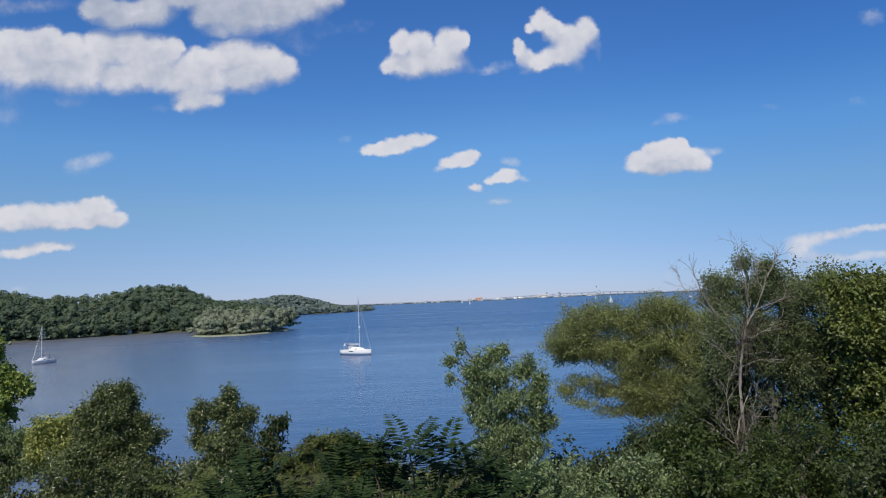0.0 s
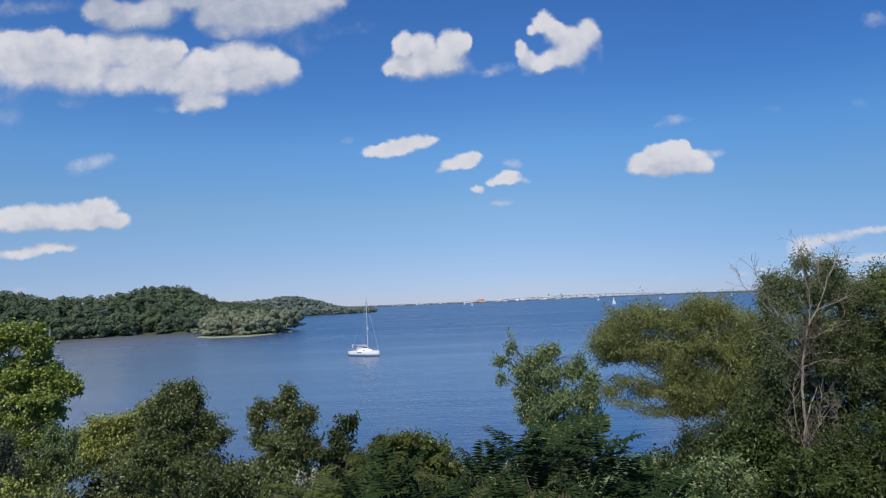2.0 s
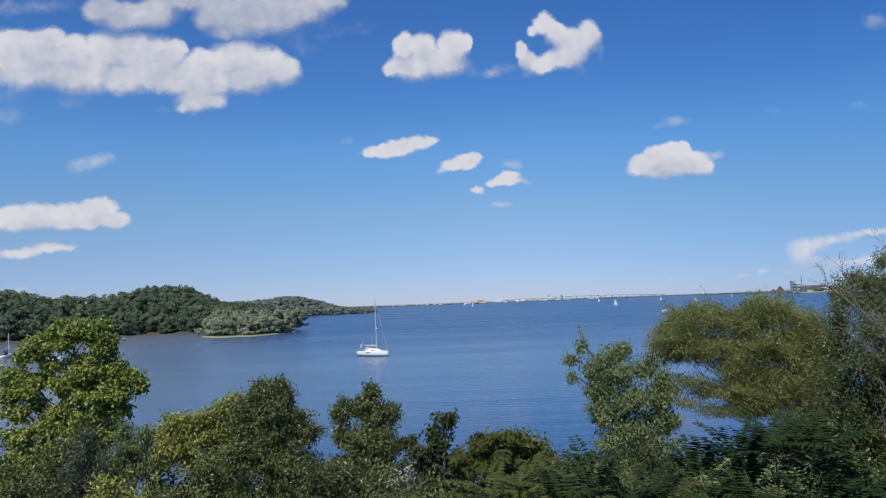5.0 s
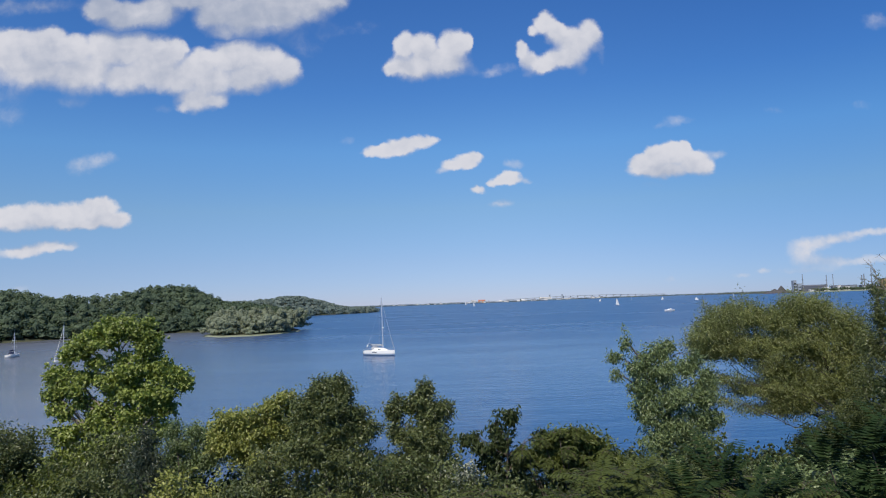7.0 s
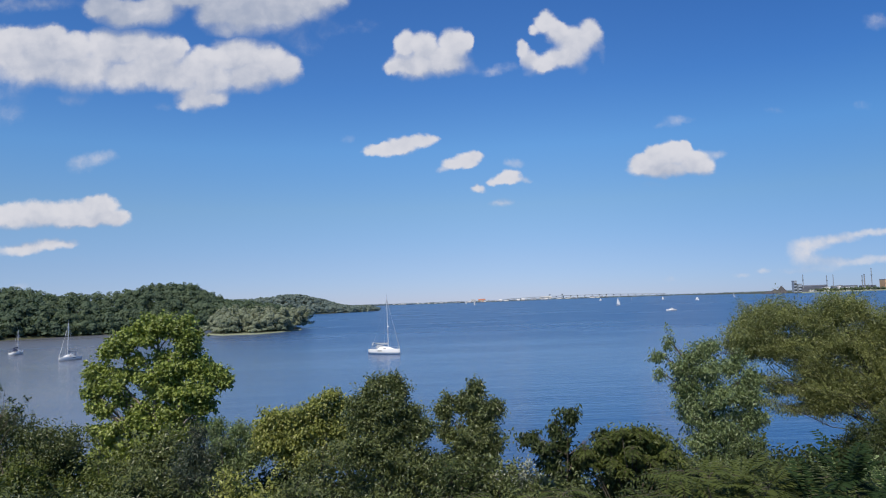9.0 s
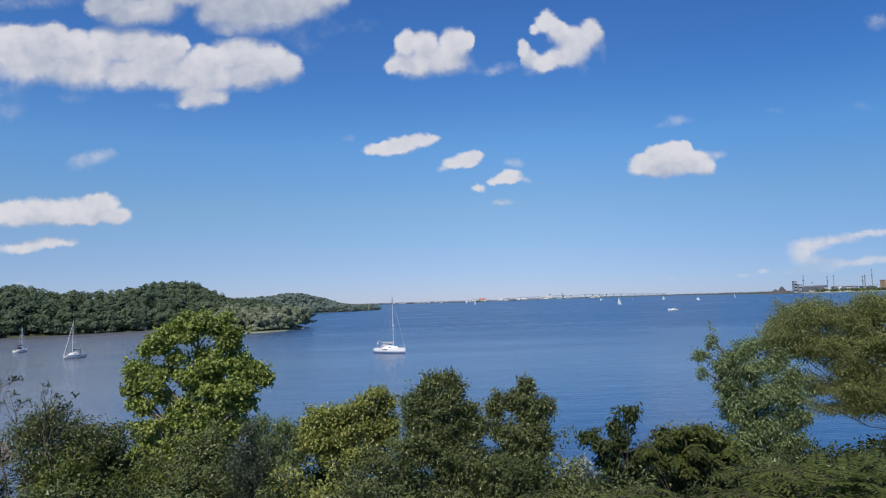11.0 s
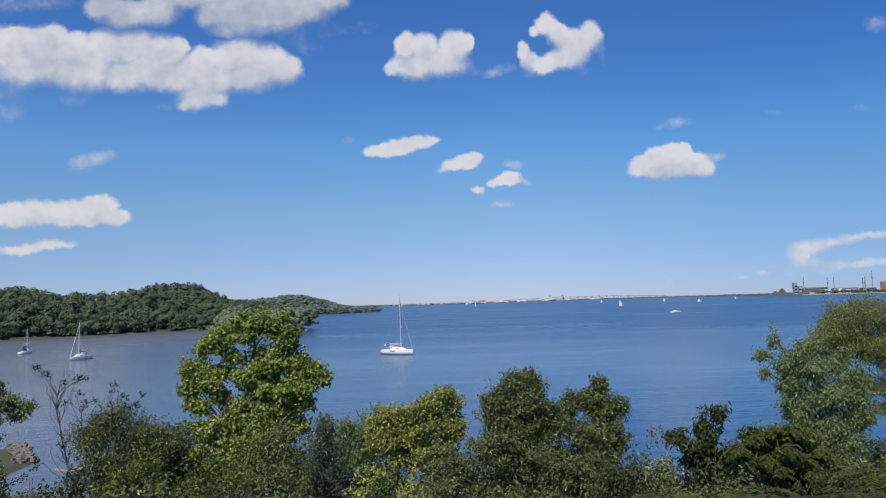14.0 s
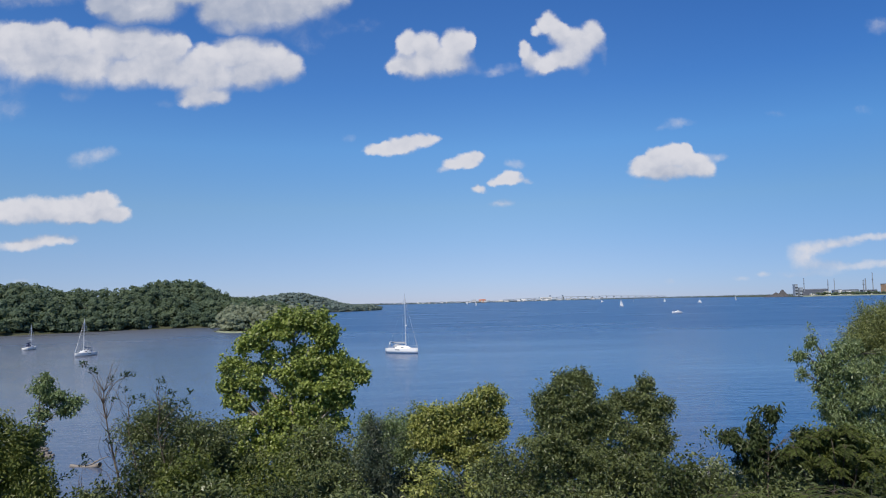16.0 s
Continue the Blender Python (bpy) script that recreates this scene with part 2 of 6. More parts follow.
# ---- materials ----
def material(name):
    m = bpy.data.materials.new(name)
    m.use_nodes = True
    t = m.node_tree
    return m, t, t.nodes["Principled BSDF"], t.nodes["Material Output"]


def tnoise(t, scale, detail=4, rough=0.55, coords="Object", stretch=(1, 1, 1)):
    c = t.nodes.new("ShaderNodeTexCoord")
    mp = t.nodes.new("ShaderNodeMapping")
    mp.inputs["Scale"].default_value = stretch
    n = t.nodes.new("ShaderNodeTexNoise")
    n.inputs["Scale"].default_value, n.inputs["Detail"].default_value, n.inputs["Roughness"].default_value = scale, detail, rough
    t.links.new(c.outputs[coords], mp.inputs[0])
    t.links.new(mp.outputs[0], n.inputs["Vector"])
    return n.outputs["Fac"]


def ramp(t, value, *stops):
    r = t.nodes.new("ShaderNodeValToRGB")
    while len(r.color_ramp.elements) < len(stops):
        r.color_ramp.elements.new(0.5)
    for e, (p, c) in zip(r.color_ramp.elements, stops):
        e.position, e.color = p, (*c, 1)
    t.links.new(value, r.inputs[0])
    return r.outputs[0]


def blend(t, fac, a, b, how="MIX"):
    n = t.nodes.new("ShaderNodeMix")
    n.data_type, n.blend_type = "RGBA", how
    for key, v in (("Factor", fac), ("A", a), ("B", b)):
        if isinstance(v, tuple):
            n.inputs[key].default_value = (*v, 1)
        elif isinstance(v, (int, float)):
            n.inputs[key].default_value = v
        else:
            t.links.new(v, n.inputs[key])
    return n.outputs["Result"]


def relief(t, bsdf, height, strength, distance):
    b = t.nodes.new("ShaderNodeBump")
    b.inputs["Strength"].default_value, b.inputs["Distance"].default_value = strength, distance
    t.links.new(height, b.inputs["Height"])
    t.links.new(b.outputs[0], bsdf.inputs["Normal"])


def leaf_material(name, dark, light, odd, through_light=0.3, rough=0.45, patch=0.9, own_share=0.62, gloss=0.42):
    """Leaves: each has its own tone; patches of the crown lean to the paler tone; light shines through them."""
    m, t, bsdf, out = material(name)
    island = t.nodes.new("ShaderNodeNewGeometry").outputs["Random Per Island"]
    own = ramp(t, island, (0.0, dark), (0.75, light), (0.97, light), (1.0, odd))
    patches = tnoise(t, patch, 3)
    tone = ramp(t, patches, (0.35, tuple(1.6 * c for c in dark)), (0.65, tuple(1.1 * c for c in light)))
    colour = blend(t, 1 - own_share, own, tone)
    t.links.new(colour, bsdf.inputs["Base Color"])
    bsdf.inputs["Roughness"].default_value = rough
    bsdf.inputs["Specular IOR Level"].default_value = gloss
    tr = t.nodes.new("ShaderNodeBsdfTranslucent")
    t.links.new(blend(t, 1.0, colour, (0.85, 1.0, 0.45), "MULTIPLY"), tr.inputs["Color"])
    mix = t.nodes.new("ShaderNodeMixShader")
    mix.inputs[0].default_value = through_light
    t.links.new(bsdf.outputs[0], mix.inputs[1])
    t.links.new(tr.outputs[0], mix.inputs[2])
    t.links.new(mix.outputs[0], out.inputs["Surface"])
    return m


def plain_material(name, a, b, scale, rough=0.6, metal=0.0, bump=0.0, spec=0.5, stretch=(1, 1, 1)):
    m, t, bsdf, out = material(name)
    n = tnoise(t, scale, 5, 0.6, stretch=stretch)
    n2 = tnoise(t, scale * 7, 3, 0.6, stretch=stretch)
    base = ramp(t, n, (0.3, a), (0.7, b))
    t.links.new(blend(t, 0.25, base, ramp(t, n2, (0.3, a), (0.7, b))), bsdf.inputs["Base Color"])
    bsdf.inputs["Roughness"].default_value, bsdf.inputs["Metallic"].default_value = rough, metal
    bsdf.inputs["Specular IOR Level"].default_value = spec
    if bump:
        relief(t, bsdf, n2, 0.6, bump)
    return m


LEAF_WILLOW = leaf_material("willow_leaves", (0.074, 0.092, 0.028), (0.268, 0.290, 0.102), (0.48, 0.48, 0.30), 0.28, 0.40)
LEAF_ASH = leaf_material("ash_leaves", (0.056, 0.078, 0.034), (0.200, 0.234, 0.105), (0.36, 0.38, 0.25), 0.28)
LEAF_LIGHT = leaf_material("light_green_leaves", (0.058, 0.090, 0.034), (0.230, 0.288, 0.128), (0.46, 0.50, 0.34), 0.28, 0.40)
LEAF_POPLAR = leaf_material("yellow_green_leaves", (0.080, 0.112, 0.026), (0.345, 0.398, 0.105), (0.60, 0.61, 0.32), 0.33, 0.42)
LEAF_OLIVE = leaf_material("grey_green_leaves", (0.038, 0.052, 0.019), (0.168, 0.196, 0.072), (0.36, 0.39, 0.27), 0.24, 0.40)
# dark green, lowered further so its colour also carries the thicket's shade
LEAF_DARK_SHADED = leaf_material("dark_green_shaded_leaves", (0.020, 0.031, 0.012), (0.068, 0.088, 0.029), (0.150, 0.155, 0.080), 0.18, gloss=0.25)
LEAF_GREEN = leaf_material("fresh_green_leaves", (0.044, 0.064, 0.015), (0.164, 0.190, 0.044), (0.31, 0.30, 0.11), 0.28)
LEAF_MID = leaf_material("deep_green_leaves", (0.018, 0.032, 0.009), (0.066, 0.092, 0.022), (0.16, 0.18, 0.06), 0.22, gloss=0.25)
LEAF_YELLOW = leaf_material("yellowing_leaves", (0.108, 0.124, 0.030), (0.370, 0.385, 0.112), (0.58, 0.50, 0.28), 0.3)
# near-black and dull: shade over the near sumacs is put into this colour
LEAF_SUMAC_SHADED = leaf_material("shaded_sumac_leaflets", (0.010, 0.022, 0.008), (0.026, 0.046, 0.016), (0.05, 0.07, 0.03), 0.06, 0.75, gloss=0.08)
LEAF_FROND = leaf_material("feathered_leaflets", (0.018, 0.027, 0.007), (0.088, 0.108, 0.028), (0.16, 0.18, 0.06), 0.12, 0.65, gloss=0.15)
LEAF_CONIFER = leaf_material("conifer_needles", (0.023, 0.039, 0.024), (0.066, 0.082, 0.050), (0.104, 0.105, 0.069), 0.1)
LEAF_SILVER = leaf_material("silvery_leaves", (0.16, 0.18, 0.13), (0.42, 0.44, 0.35), (0.72, 0.73, 0.64), 0.2)
# wood green with a little haze put into it: less saturated, more blue
LEAF_FAR_HAZED = leaf_material("hazed_far_wood_foliage", (0.040, 0.064, 0.040), (0.110, 0.146, 0.080), (0.145, 0.176, 0.100), 0.26, 0.7, 0.07, 0.10)
# bluish and lifted: haze over the farther point is mixed into the green
LEAF_POINT_HAZED = leaf_material("hazed_far_point_foliage", (0.070, 0.100, 0.092), (0.160, 0.196, 0.166), (0.200, 0.230, 0.190), 0.15, 0.7, 0.05, 0.15)
LEAF_FAR_PALE = leaf_material("far_willow_foliage", (0.111, 0.134, 0.088), (0.261, 0.285, 0.191), (0.333, 0.344, 0.255), 0.2, 0.7, 0.08, 0.35)
# pale blue-grey: the distance haze is painted into these leaves
LEAF_SHORE_HAZED = leaf_material("hazed_far_shore_foliage", (0.13, 0.17, 0.20), (0.24, 0.28, 0.31), (0.28, 0.31, 0.34), 0.1, 0.8, 0.02, 0.2)
BARK = plain_material("grey_brown_bark", (0.05, 0.042, 0.034), (0.17, 0.15, 0.125), 9, 0.9, bump=0.02, stretch=(3, 3, 0.6))
DARK_BARK = plain_material("dark_willow_bark", (0.022, 0.019, 0.015), (0.075, 0.066, 0.052), 9, 0.9, bump=0.02, stretch=(3, 3, 0.6))
DEADWOOD = plain_material("bleached_dead_wood", (0.16, 0.135, 0.11), (0.34, 0.30, 0.26), 8, 0.9, bump=0.01, stretch=(3, 3, 0.6))
TWIG = plain_material("thin_brown_twigs", (0.06, 0.045, 0.035), (0.15, 0.12, 0.09), 8, 0.9)
ROCK = plain_material("shore_rock", (0.07, 0.06, 0.052), (0.27, 0.235, 0.20), 2.5, 0.85, bump=0.05)
GELCOAT = plain_material("white_gelcoat", (0.88, 0.86, 0.82), (0.92, 0.90, 0.86), 0.7, 0.35, spec=0.3)
DECK = plain_material("off_white_deck", (0.62, 0.60, 0.55), (0.72, 0.70, 0.66), 2, 0.6)
ALLOY = plain_material("anodised_mast", (0.62, 0.63, 0.65), (0.74, 0.75, 0.77), 1.5, 0.35, 0.4)
STEEL = plain_material("stainless_wire", (0.45, 0.46, 0.48), (0.6, 0.61, 0.63), 3, 0.3, 0.7)
SMOKED = plain_material("smoked_window", (0.012, 0.014, 0.018), (0.025, 0.028, 0.034), 2, 0.08)
CANVAS_BLUE = plain_material("navy_canvas", (0.012, 0.018, 0.05), (0.03, 0.04, 0.09), 3, 0.9)
CANVAS_GREY = plain_material("grey_canvas", (0.28, 0.29, 0.31), (0.40, 0.41, 0.43), 3, 0.9)
SAIL = plain_material("white_sailcloth", (0.72, 0.72, 0.70), (0.83, 0.83, 0.81), 1.5, 0.75)
ANTIFOUL = plain_material("dark_antifouling", (0.03, 0.04, 0.07), (0.06, 0.07, 0.10), 2, 0.7)
RED = plain_material("red_cloth", (0.45, 0.04, 0.03), (0.6, 0.07, 0.05), 4, 0.8)
TEAK = plain_material("weathered_teak", (0.20, 0.14, 0.09), (0.32, 0.24, 0.16), 6, 0.7)
CONCRETE = plain_material("bridge_concrete", (0.42, 0.42, 0.42), (0.55, 0.55, 0.54), 0.05, 0.85)
BRIDGE_STEEL = plain_material("painted_bridge_steel", (0.27, 0.31, 0.36), (0.36, 0.40, 0.45), 0.05, 0.6)
WALL_PALE = plain_material("pale_building_wall", (0.62, 0.60, 0.57), (0.78, 0.77, 0.74), 0.04, 0.8)
WALL_GREY = plain_material("grey_sheet_wall", (0.20, 0.22, 0.25), (0.32, 0.34, 0.37), 0.03, 0.7)
# dark walls lightened towards blue, so the colour holds the haze
WALL_DARK_HAZED = plain_material("hazed_dark_steelworks_wall", (0.085, 0.095, 0.12), (0.16, 0.17, 0.20), 0.03, 0.8)
WALL_ORANGE = plain_material("ochre_building_wall", (0.48, 0.30, 0.17), (0.60, 0.40, 0.25), 0.03, 0.8)
ROOF_DARK = plain_material("dark_flat_roof", (0.12, 0.12, 0.13), (0.22, 0.22, 0.23), 0.05, 0.85)
ROOF_RED = plain_material("red_brown_roof", (0.42, 0.14, 0.08), (0.55, 0.22, 0.13), 0.05, 0.85)
COAL = plain_material("stockpile", (0.05, 0.05, 0.055), (0.12, 0.11, 0.11), 0.06, 0.9)


def ground_material():
    m, t, bsdf, out = material("bank_soil_and_litter")
    n, n2 = tnoise(t, 0.35, 6, 0.6), tnoise(t, 4, 5, 0.65)
    earth = ramp(t, n, (0.3, (0.035, 0.045, 0.018)), (0.6, (0.06, 0.075, 0.028)), (0.8, (0.10, 0.085, 0.05)))
    t.links.new(blend(t, 0.4, earth, ramp(t, n2, (0.3, (0.03, 0.03, 0.018)), (0.7, (0.11, 0.095, 0.06)))), bsdf.inputs["Base Color"])
    bsdf.inputs["Roughness"].default_value = 0.95
    relief(t, bsdf, n2, 0.7, 0.05)
    return m


def water_material():
    """Bay water: silt-brown in the sheltered cove, blue beyond; wind ripples, slicks where they die down."""
    m, t, bsdf, out = material("bay_water")
    co = t.nodes.new("ShaderNodeTexCoord").outputs["Object"]
    sep = t.nodes.new("ShaderNodeSeparateXYZ")
    t.links.new(co, sep.inputs[0])
    drift = tnoise(t, 0.012, 3)
    # across-the-cove coordinate: silt lies towards the wooded headland
    lean = t.nodes.new("ShaderNodeMath")
    lean.operation = "MULTIPLY_ADD"
    t.links.new(sep.outputs["Y"], lean.inputs[0])
    lean.inputs[1].default_value = 0.30
    t.links.new(sep.outputs["X"], lean.inputs[2])
    wob = t.nodes.new("ShaderNodeMath")
    wob.operation = "MULTIPLY_ADD"
    t.links.new(drift, wob.inputs[0])
    wob.inputs[1].default_value = 60
    t.links.new(lean.outputs[0], wob.inputs[2])
    silt = t.nodes.new("ShaderNodeMapRange")
    silt.interpolation_type = "SMOOTHSTEP"
    silt.inputs["From Min"].default_value, silt.inputs["From Max"].default_value = 75, -45
    t.links.new(wob.outputs[0], silt.inputs["Value"])
    colour = blend(t, silt.outputs[0], WATER_BLUE, WATER_SILT)
    t.links.new(colour, bsdf.inputs["Base Color"])
    bsdf.inputs["IOR"].default_value = 1.33
    # slicks: long soft streaks where the ripples die down
    streak = tnoise(t, 0.022, 5, 0.62, stretch=(0.30, 1.0, 1.0))
    calm = t.nodes.new("ShaderNodeMapRange")
    calm.interpolation_type = "SMOOTHSTEP"
    calm.inputs["From Min"].default_value, calm.inputs["From Max"].default_value = 0.38, 0.72
    t.links.new(streak, calm.inputs["Value"])
    # the wind freshens away from the sheltered bank
    wind = t.nodes.new("ShaderNodeMapRange")
    wind.interpolation_type = "SMOOTHSTEP"
    wind.inputs["From Min"].default_value, wind.inputs["From Max"].default_value = 60, 380
    wind.inputs["To Min"].default_value, wind.inputs["To Max"].default_value = 0.58, 1.10
    t.links.new(sep.outputs["Y"], wind.inputs["Value"])
    ease = t.nodes.new("ShaderNodeMapRange")
    ease.inputs["To Min"].default_value, ease.inputs["To Max"].default_value = 0.285, 0.235
    t.links.new(calm.outputs[0], ease.inputs["Value"])
    rough = t.nodes.new("ShaderNodeMath")
    rough.operation = "MULTIPLY"
    t.links.new(wind.outputs[0], rough.inputs[0])
    t.links.new(ease.outputs[0], rough.inputs[1])
    t.links.new(rough.outputs[0], bsdf.inputs["Roughness"])
    ripples, swell = tnoise(t, 0.9, 3, 0.6, stretch=(0.6, 1.0, 1)), tnoise(t, 0.16, 3, 0.5, stretch=(0.3, 1.0, 1))
    b1 = t.nodes.new("ShaderNodeBump")
    b1.inputs["Strength"].default_value, b1.inputs["Distance"].default_value = 0.35, 0.3
    t.links.new(swell, b1.inputs["Height"])
    b2 = t.nodes.new("ShaderNodeBump")
    b2.inputs["Distance"].default_value = 0.10
    power = t.nodes.new("ShaderNodeMapRange")
    power.inputs["To Min"].default_value, power.inputs["To Max"].default_value = 1.15, 0.5
    t.links.new(calm.outputs[0], power.inputs["Value"])
    gust = t.nodes.new("ShaderNodeMath")
    gust.operation = "MULTIPLY"
    t.links.new(power.outputs[0], gust.inputs[0])
    t.links.new(wind.outputs[0], gust.inputs[1])
    t.links.new(gust.outputs[0], b2.inputs["Strength"])
    t.links.new(ripples, b2.inputs["Height"])
    t.links.new(b1.outputs[0], b2.inputs["Normal"])
    t.links.new(b2.outputs[0], bsdf.inputs["Normal"])
    return m


WATER_BLUE = (0.015, 0.062, 0.172)
WATER_SILT = (0.116, 0.122, 0.144)
GROUND, WATER = ground_material(), water_material()
SAND = plain_material("pale_sand_and_reeds", (0.13, 0.16, 0.09), (0.30, 0.31, 0.21), 0.4, 0.9)


# ---- building helpers ----
def mesh_of(name, verts, faces, mat, smooth=False):
    """A mesh from arrays: verts (n, 3) and faces, all of one size, (m, 3 or 4)."""
    verts, faces = np.asarray(verts, dtype=np.float32), np.asarray(faces, dtype=np.int32)
    k = faces.shape[1]
    me = bpy.data.meshes.new(name)
    me.vertices.add(len(verts))
    me.vertices.foreach_set("co", verts.ravel())
    me.loops.add(faces.size)
    me.loops.foreach_set("vertex_index", faces.ravel())
    me.polygons.add(len(faces))
    me.polygons.foreach_set("loop_start", np.arange(0, faces.size, k, dtype=np.int32))
    me.polygons.foreach_set("use_smooth", np.full(len(faces), smooth))
    me.update(calc_edges=True)
    me.materials.append(mat)
    return me


def array_part(name, verts, faces, mat, parent, label="", smooth=False):
    """One mesh object from arrays in world coordinates, under parent (whose origin is its base)."""
    if parent is not None:
        verts = np.asarray(verts) - np.array(parent.matrix_basis.translation)
    ob = new(name, mesh_of(name, verts, faces, mat, smooth))
    ob.parent = parent
    return tagged(ob, label)


def part(name, bm, mat, parent, label=""):
    """One mesh object from a bmesh, in its parent's coordinates."""
    me = bpy.data.meshes.new(name)
    bm.to_mesh(me)
    bm.free()
    me.materials.append(mat)
    ob = new(name, me)
    ob.parent = parent
    return tagged(ob, label)


def thing(name, at, label, category, group="", kind="", rz=0.0):
    ob = new(name)
    ob.matrix_basis = pose(*at, 0, 0, rz)
    ob.empty_display_size = 0.2
    return tagged(ob, label, category, group, kind)


def tube(points, radii, sides=6):
    """Rings along a bent line: verts and quads."""
    p = np.asarray(points, float)
    r = np.asarray(radii, float)
    d = np.gradient(p, axis=0)
    d /= np.linalg.norm(d, axis=1)[:, None] + 1e-9
    ref = np.where(np.abs(d[:, 2:3]) > 0.9, np.array([[1.0, 0, 0]]), np.array([[0, 0, 1.0]]))
    a = np.cross(d, ref)
    a /= np.linalg.norm(a, axis=1)[:, None] + 1e-9
    b = np.cross(d, a)
    ang = np.linspace(0, 2 * np.pi, sides, endpoint=False)
    ring = np.cos(ang)[None, :, None] * a[:, None, :] + np.sin(ang)[None, :, None] * b[:, None, :]
    verts = (p[:, None, :] + ring * r[:, None, None]).reshape(-1, 3)
    n = len(p)
    i, j = np.meshgrid(np.arange(n - 1), np.arange(sides), indexing="ij")
    k = (j + 1) % sides
    faces = np.stack([i * sides + j, i * sides + k, (i + 1) * sides + k, (i + 1) * sides + j], -1).reshape(-1, 4)
    return verts, faces


def joined(pieces):
    verts, faces, n = [], [], 0
    for v, f in pieces:
        verts.append(v)
        faces.append(f + n)
        n += len(v)
    return np.concatenate(verts), np.concatenate(faces)


def bow(a, b, rng, bend=0.12, n=6, lift=0.0):
    """A slightly crooked line from a to b."""
    a, b = np.asarray(a, float), np.asarray(b, float)
    s = np.linspace(0, 1, n)[:, None]
    length = np.linalg.norm(b - a)
    side = rng.normal(size=3) * bend * length
    wob = rng.normal(size=(n, 3)) * bend * 0.18 * length
    wob[0] = wob[-1] = 0
    line = a + (b - a) * s + side * (s * (1 - s)) * 1.6 + wob * (s * (1 - s)) * 2.5
    line[:, 2] += lift * length * (s * (1 - s))[:, 0] * 2
    return line


def unit(v):
    return v / (np.linalg.norm(v, axis=-1, keepdims=True) + 1e-9)


def leaves(centres, axis, normal, length, width, fold=0.25):
    """Pointed folded leaf blades: four corners each. axis: along the midrib; normal: the blade's upper side."""
    n = len(centres)
    side = unit(np.cross(axis, normal))
    up = unit(np.cross(side, axis))
    L, W = length[:, None], width[:, None]
    base, tip = centres - axis * L * 0.5, centres + axis * L * 0.5
    mid = centres - axis * L * 0.06 + up * W * fold
    v = np.stack([base, mid + side * W * 0.5, tip, mid - side * W * 0.5], 1).reshape(-1, 3)
    f = np.arange(4 * n).reshape(-1, 4)
    return v, f


def bank(x, y):
    """Height of the near bank: level beside the line, falling to the shore."""
    x, y = np.asarray(x, float), np.asarray(y, float)
    shore = 49 + 3 * np.sin(x * 0.11) + 15 * np.clip((-48.3 - x) / 1.4, 0, 1) + 9 * np.clip((-49.7 - x) / 7, 0, 1)
    fall = 11.3 - (11.3 - 0.9) * np.clip((y - 4.5) / 36.0, 0, 1) ** 0.95
    beach = 0.9 - 0.9 * np.clip((y - 40.5) / np.maximum(shore - 40.5, 1), 0, None)
    z = np.where(y < 40.5, fall, beach)
    return np.maximum(z, -3.0)


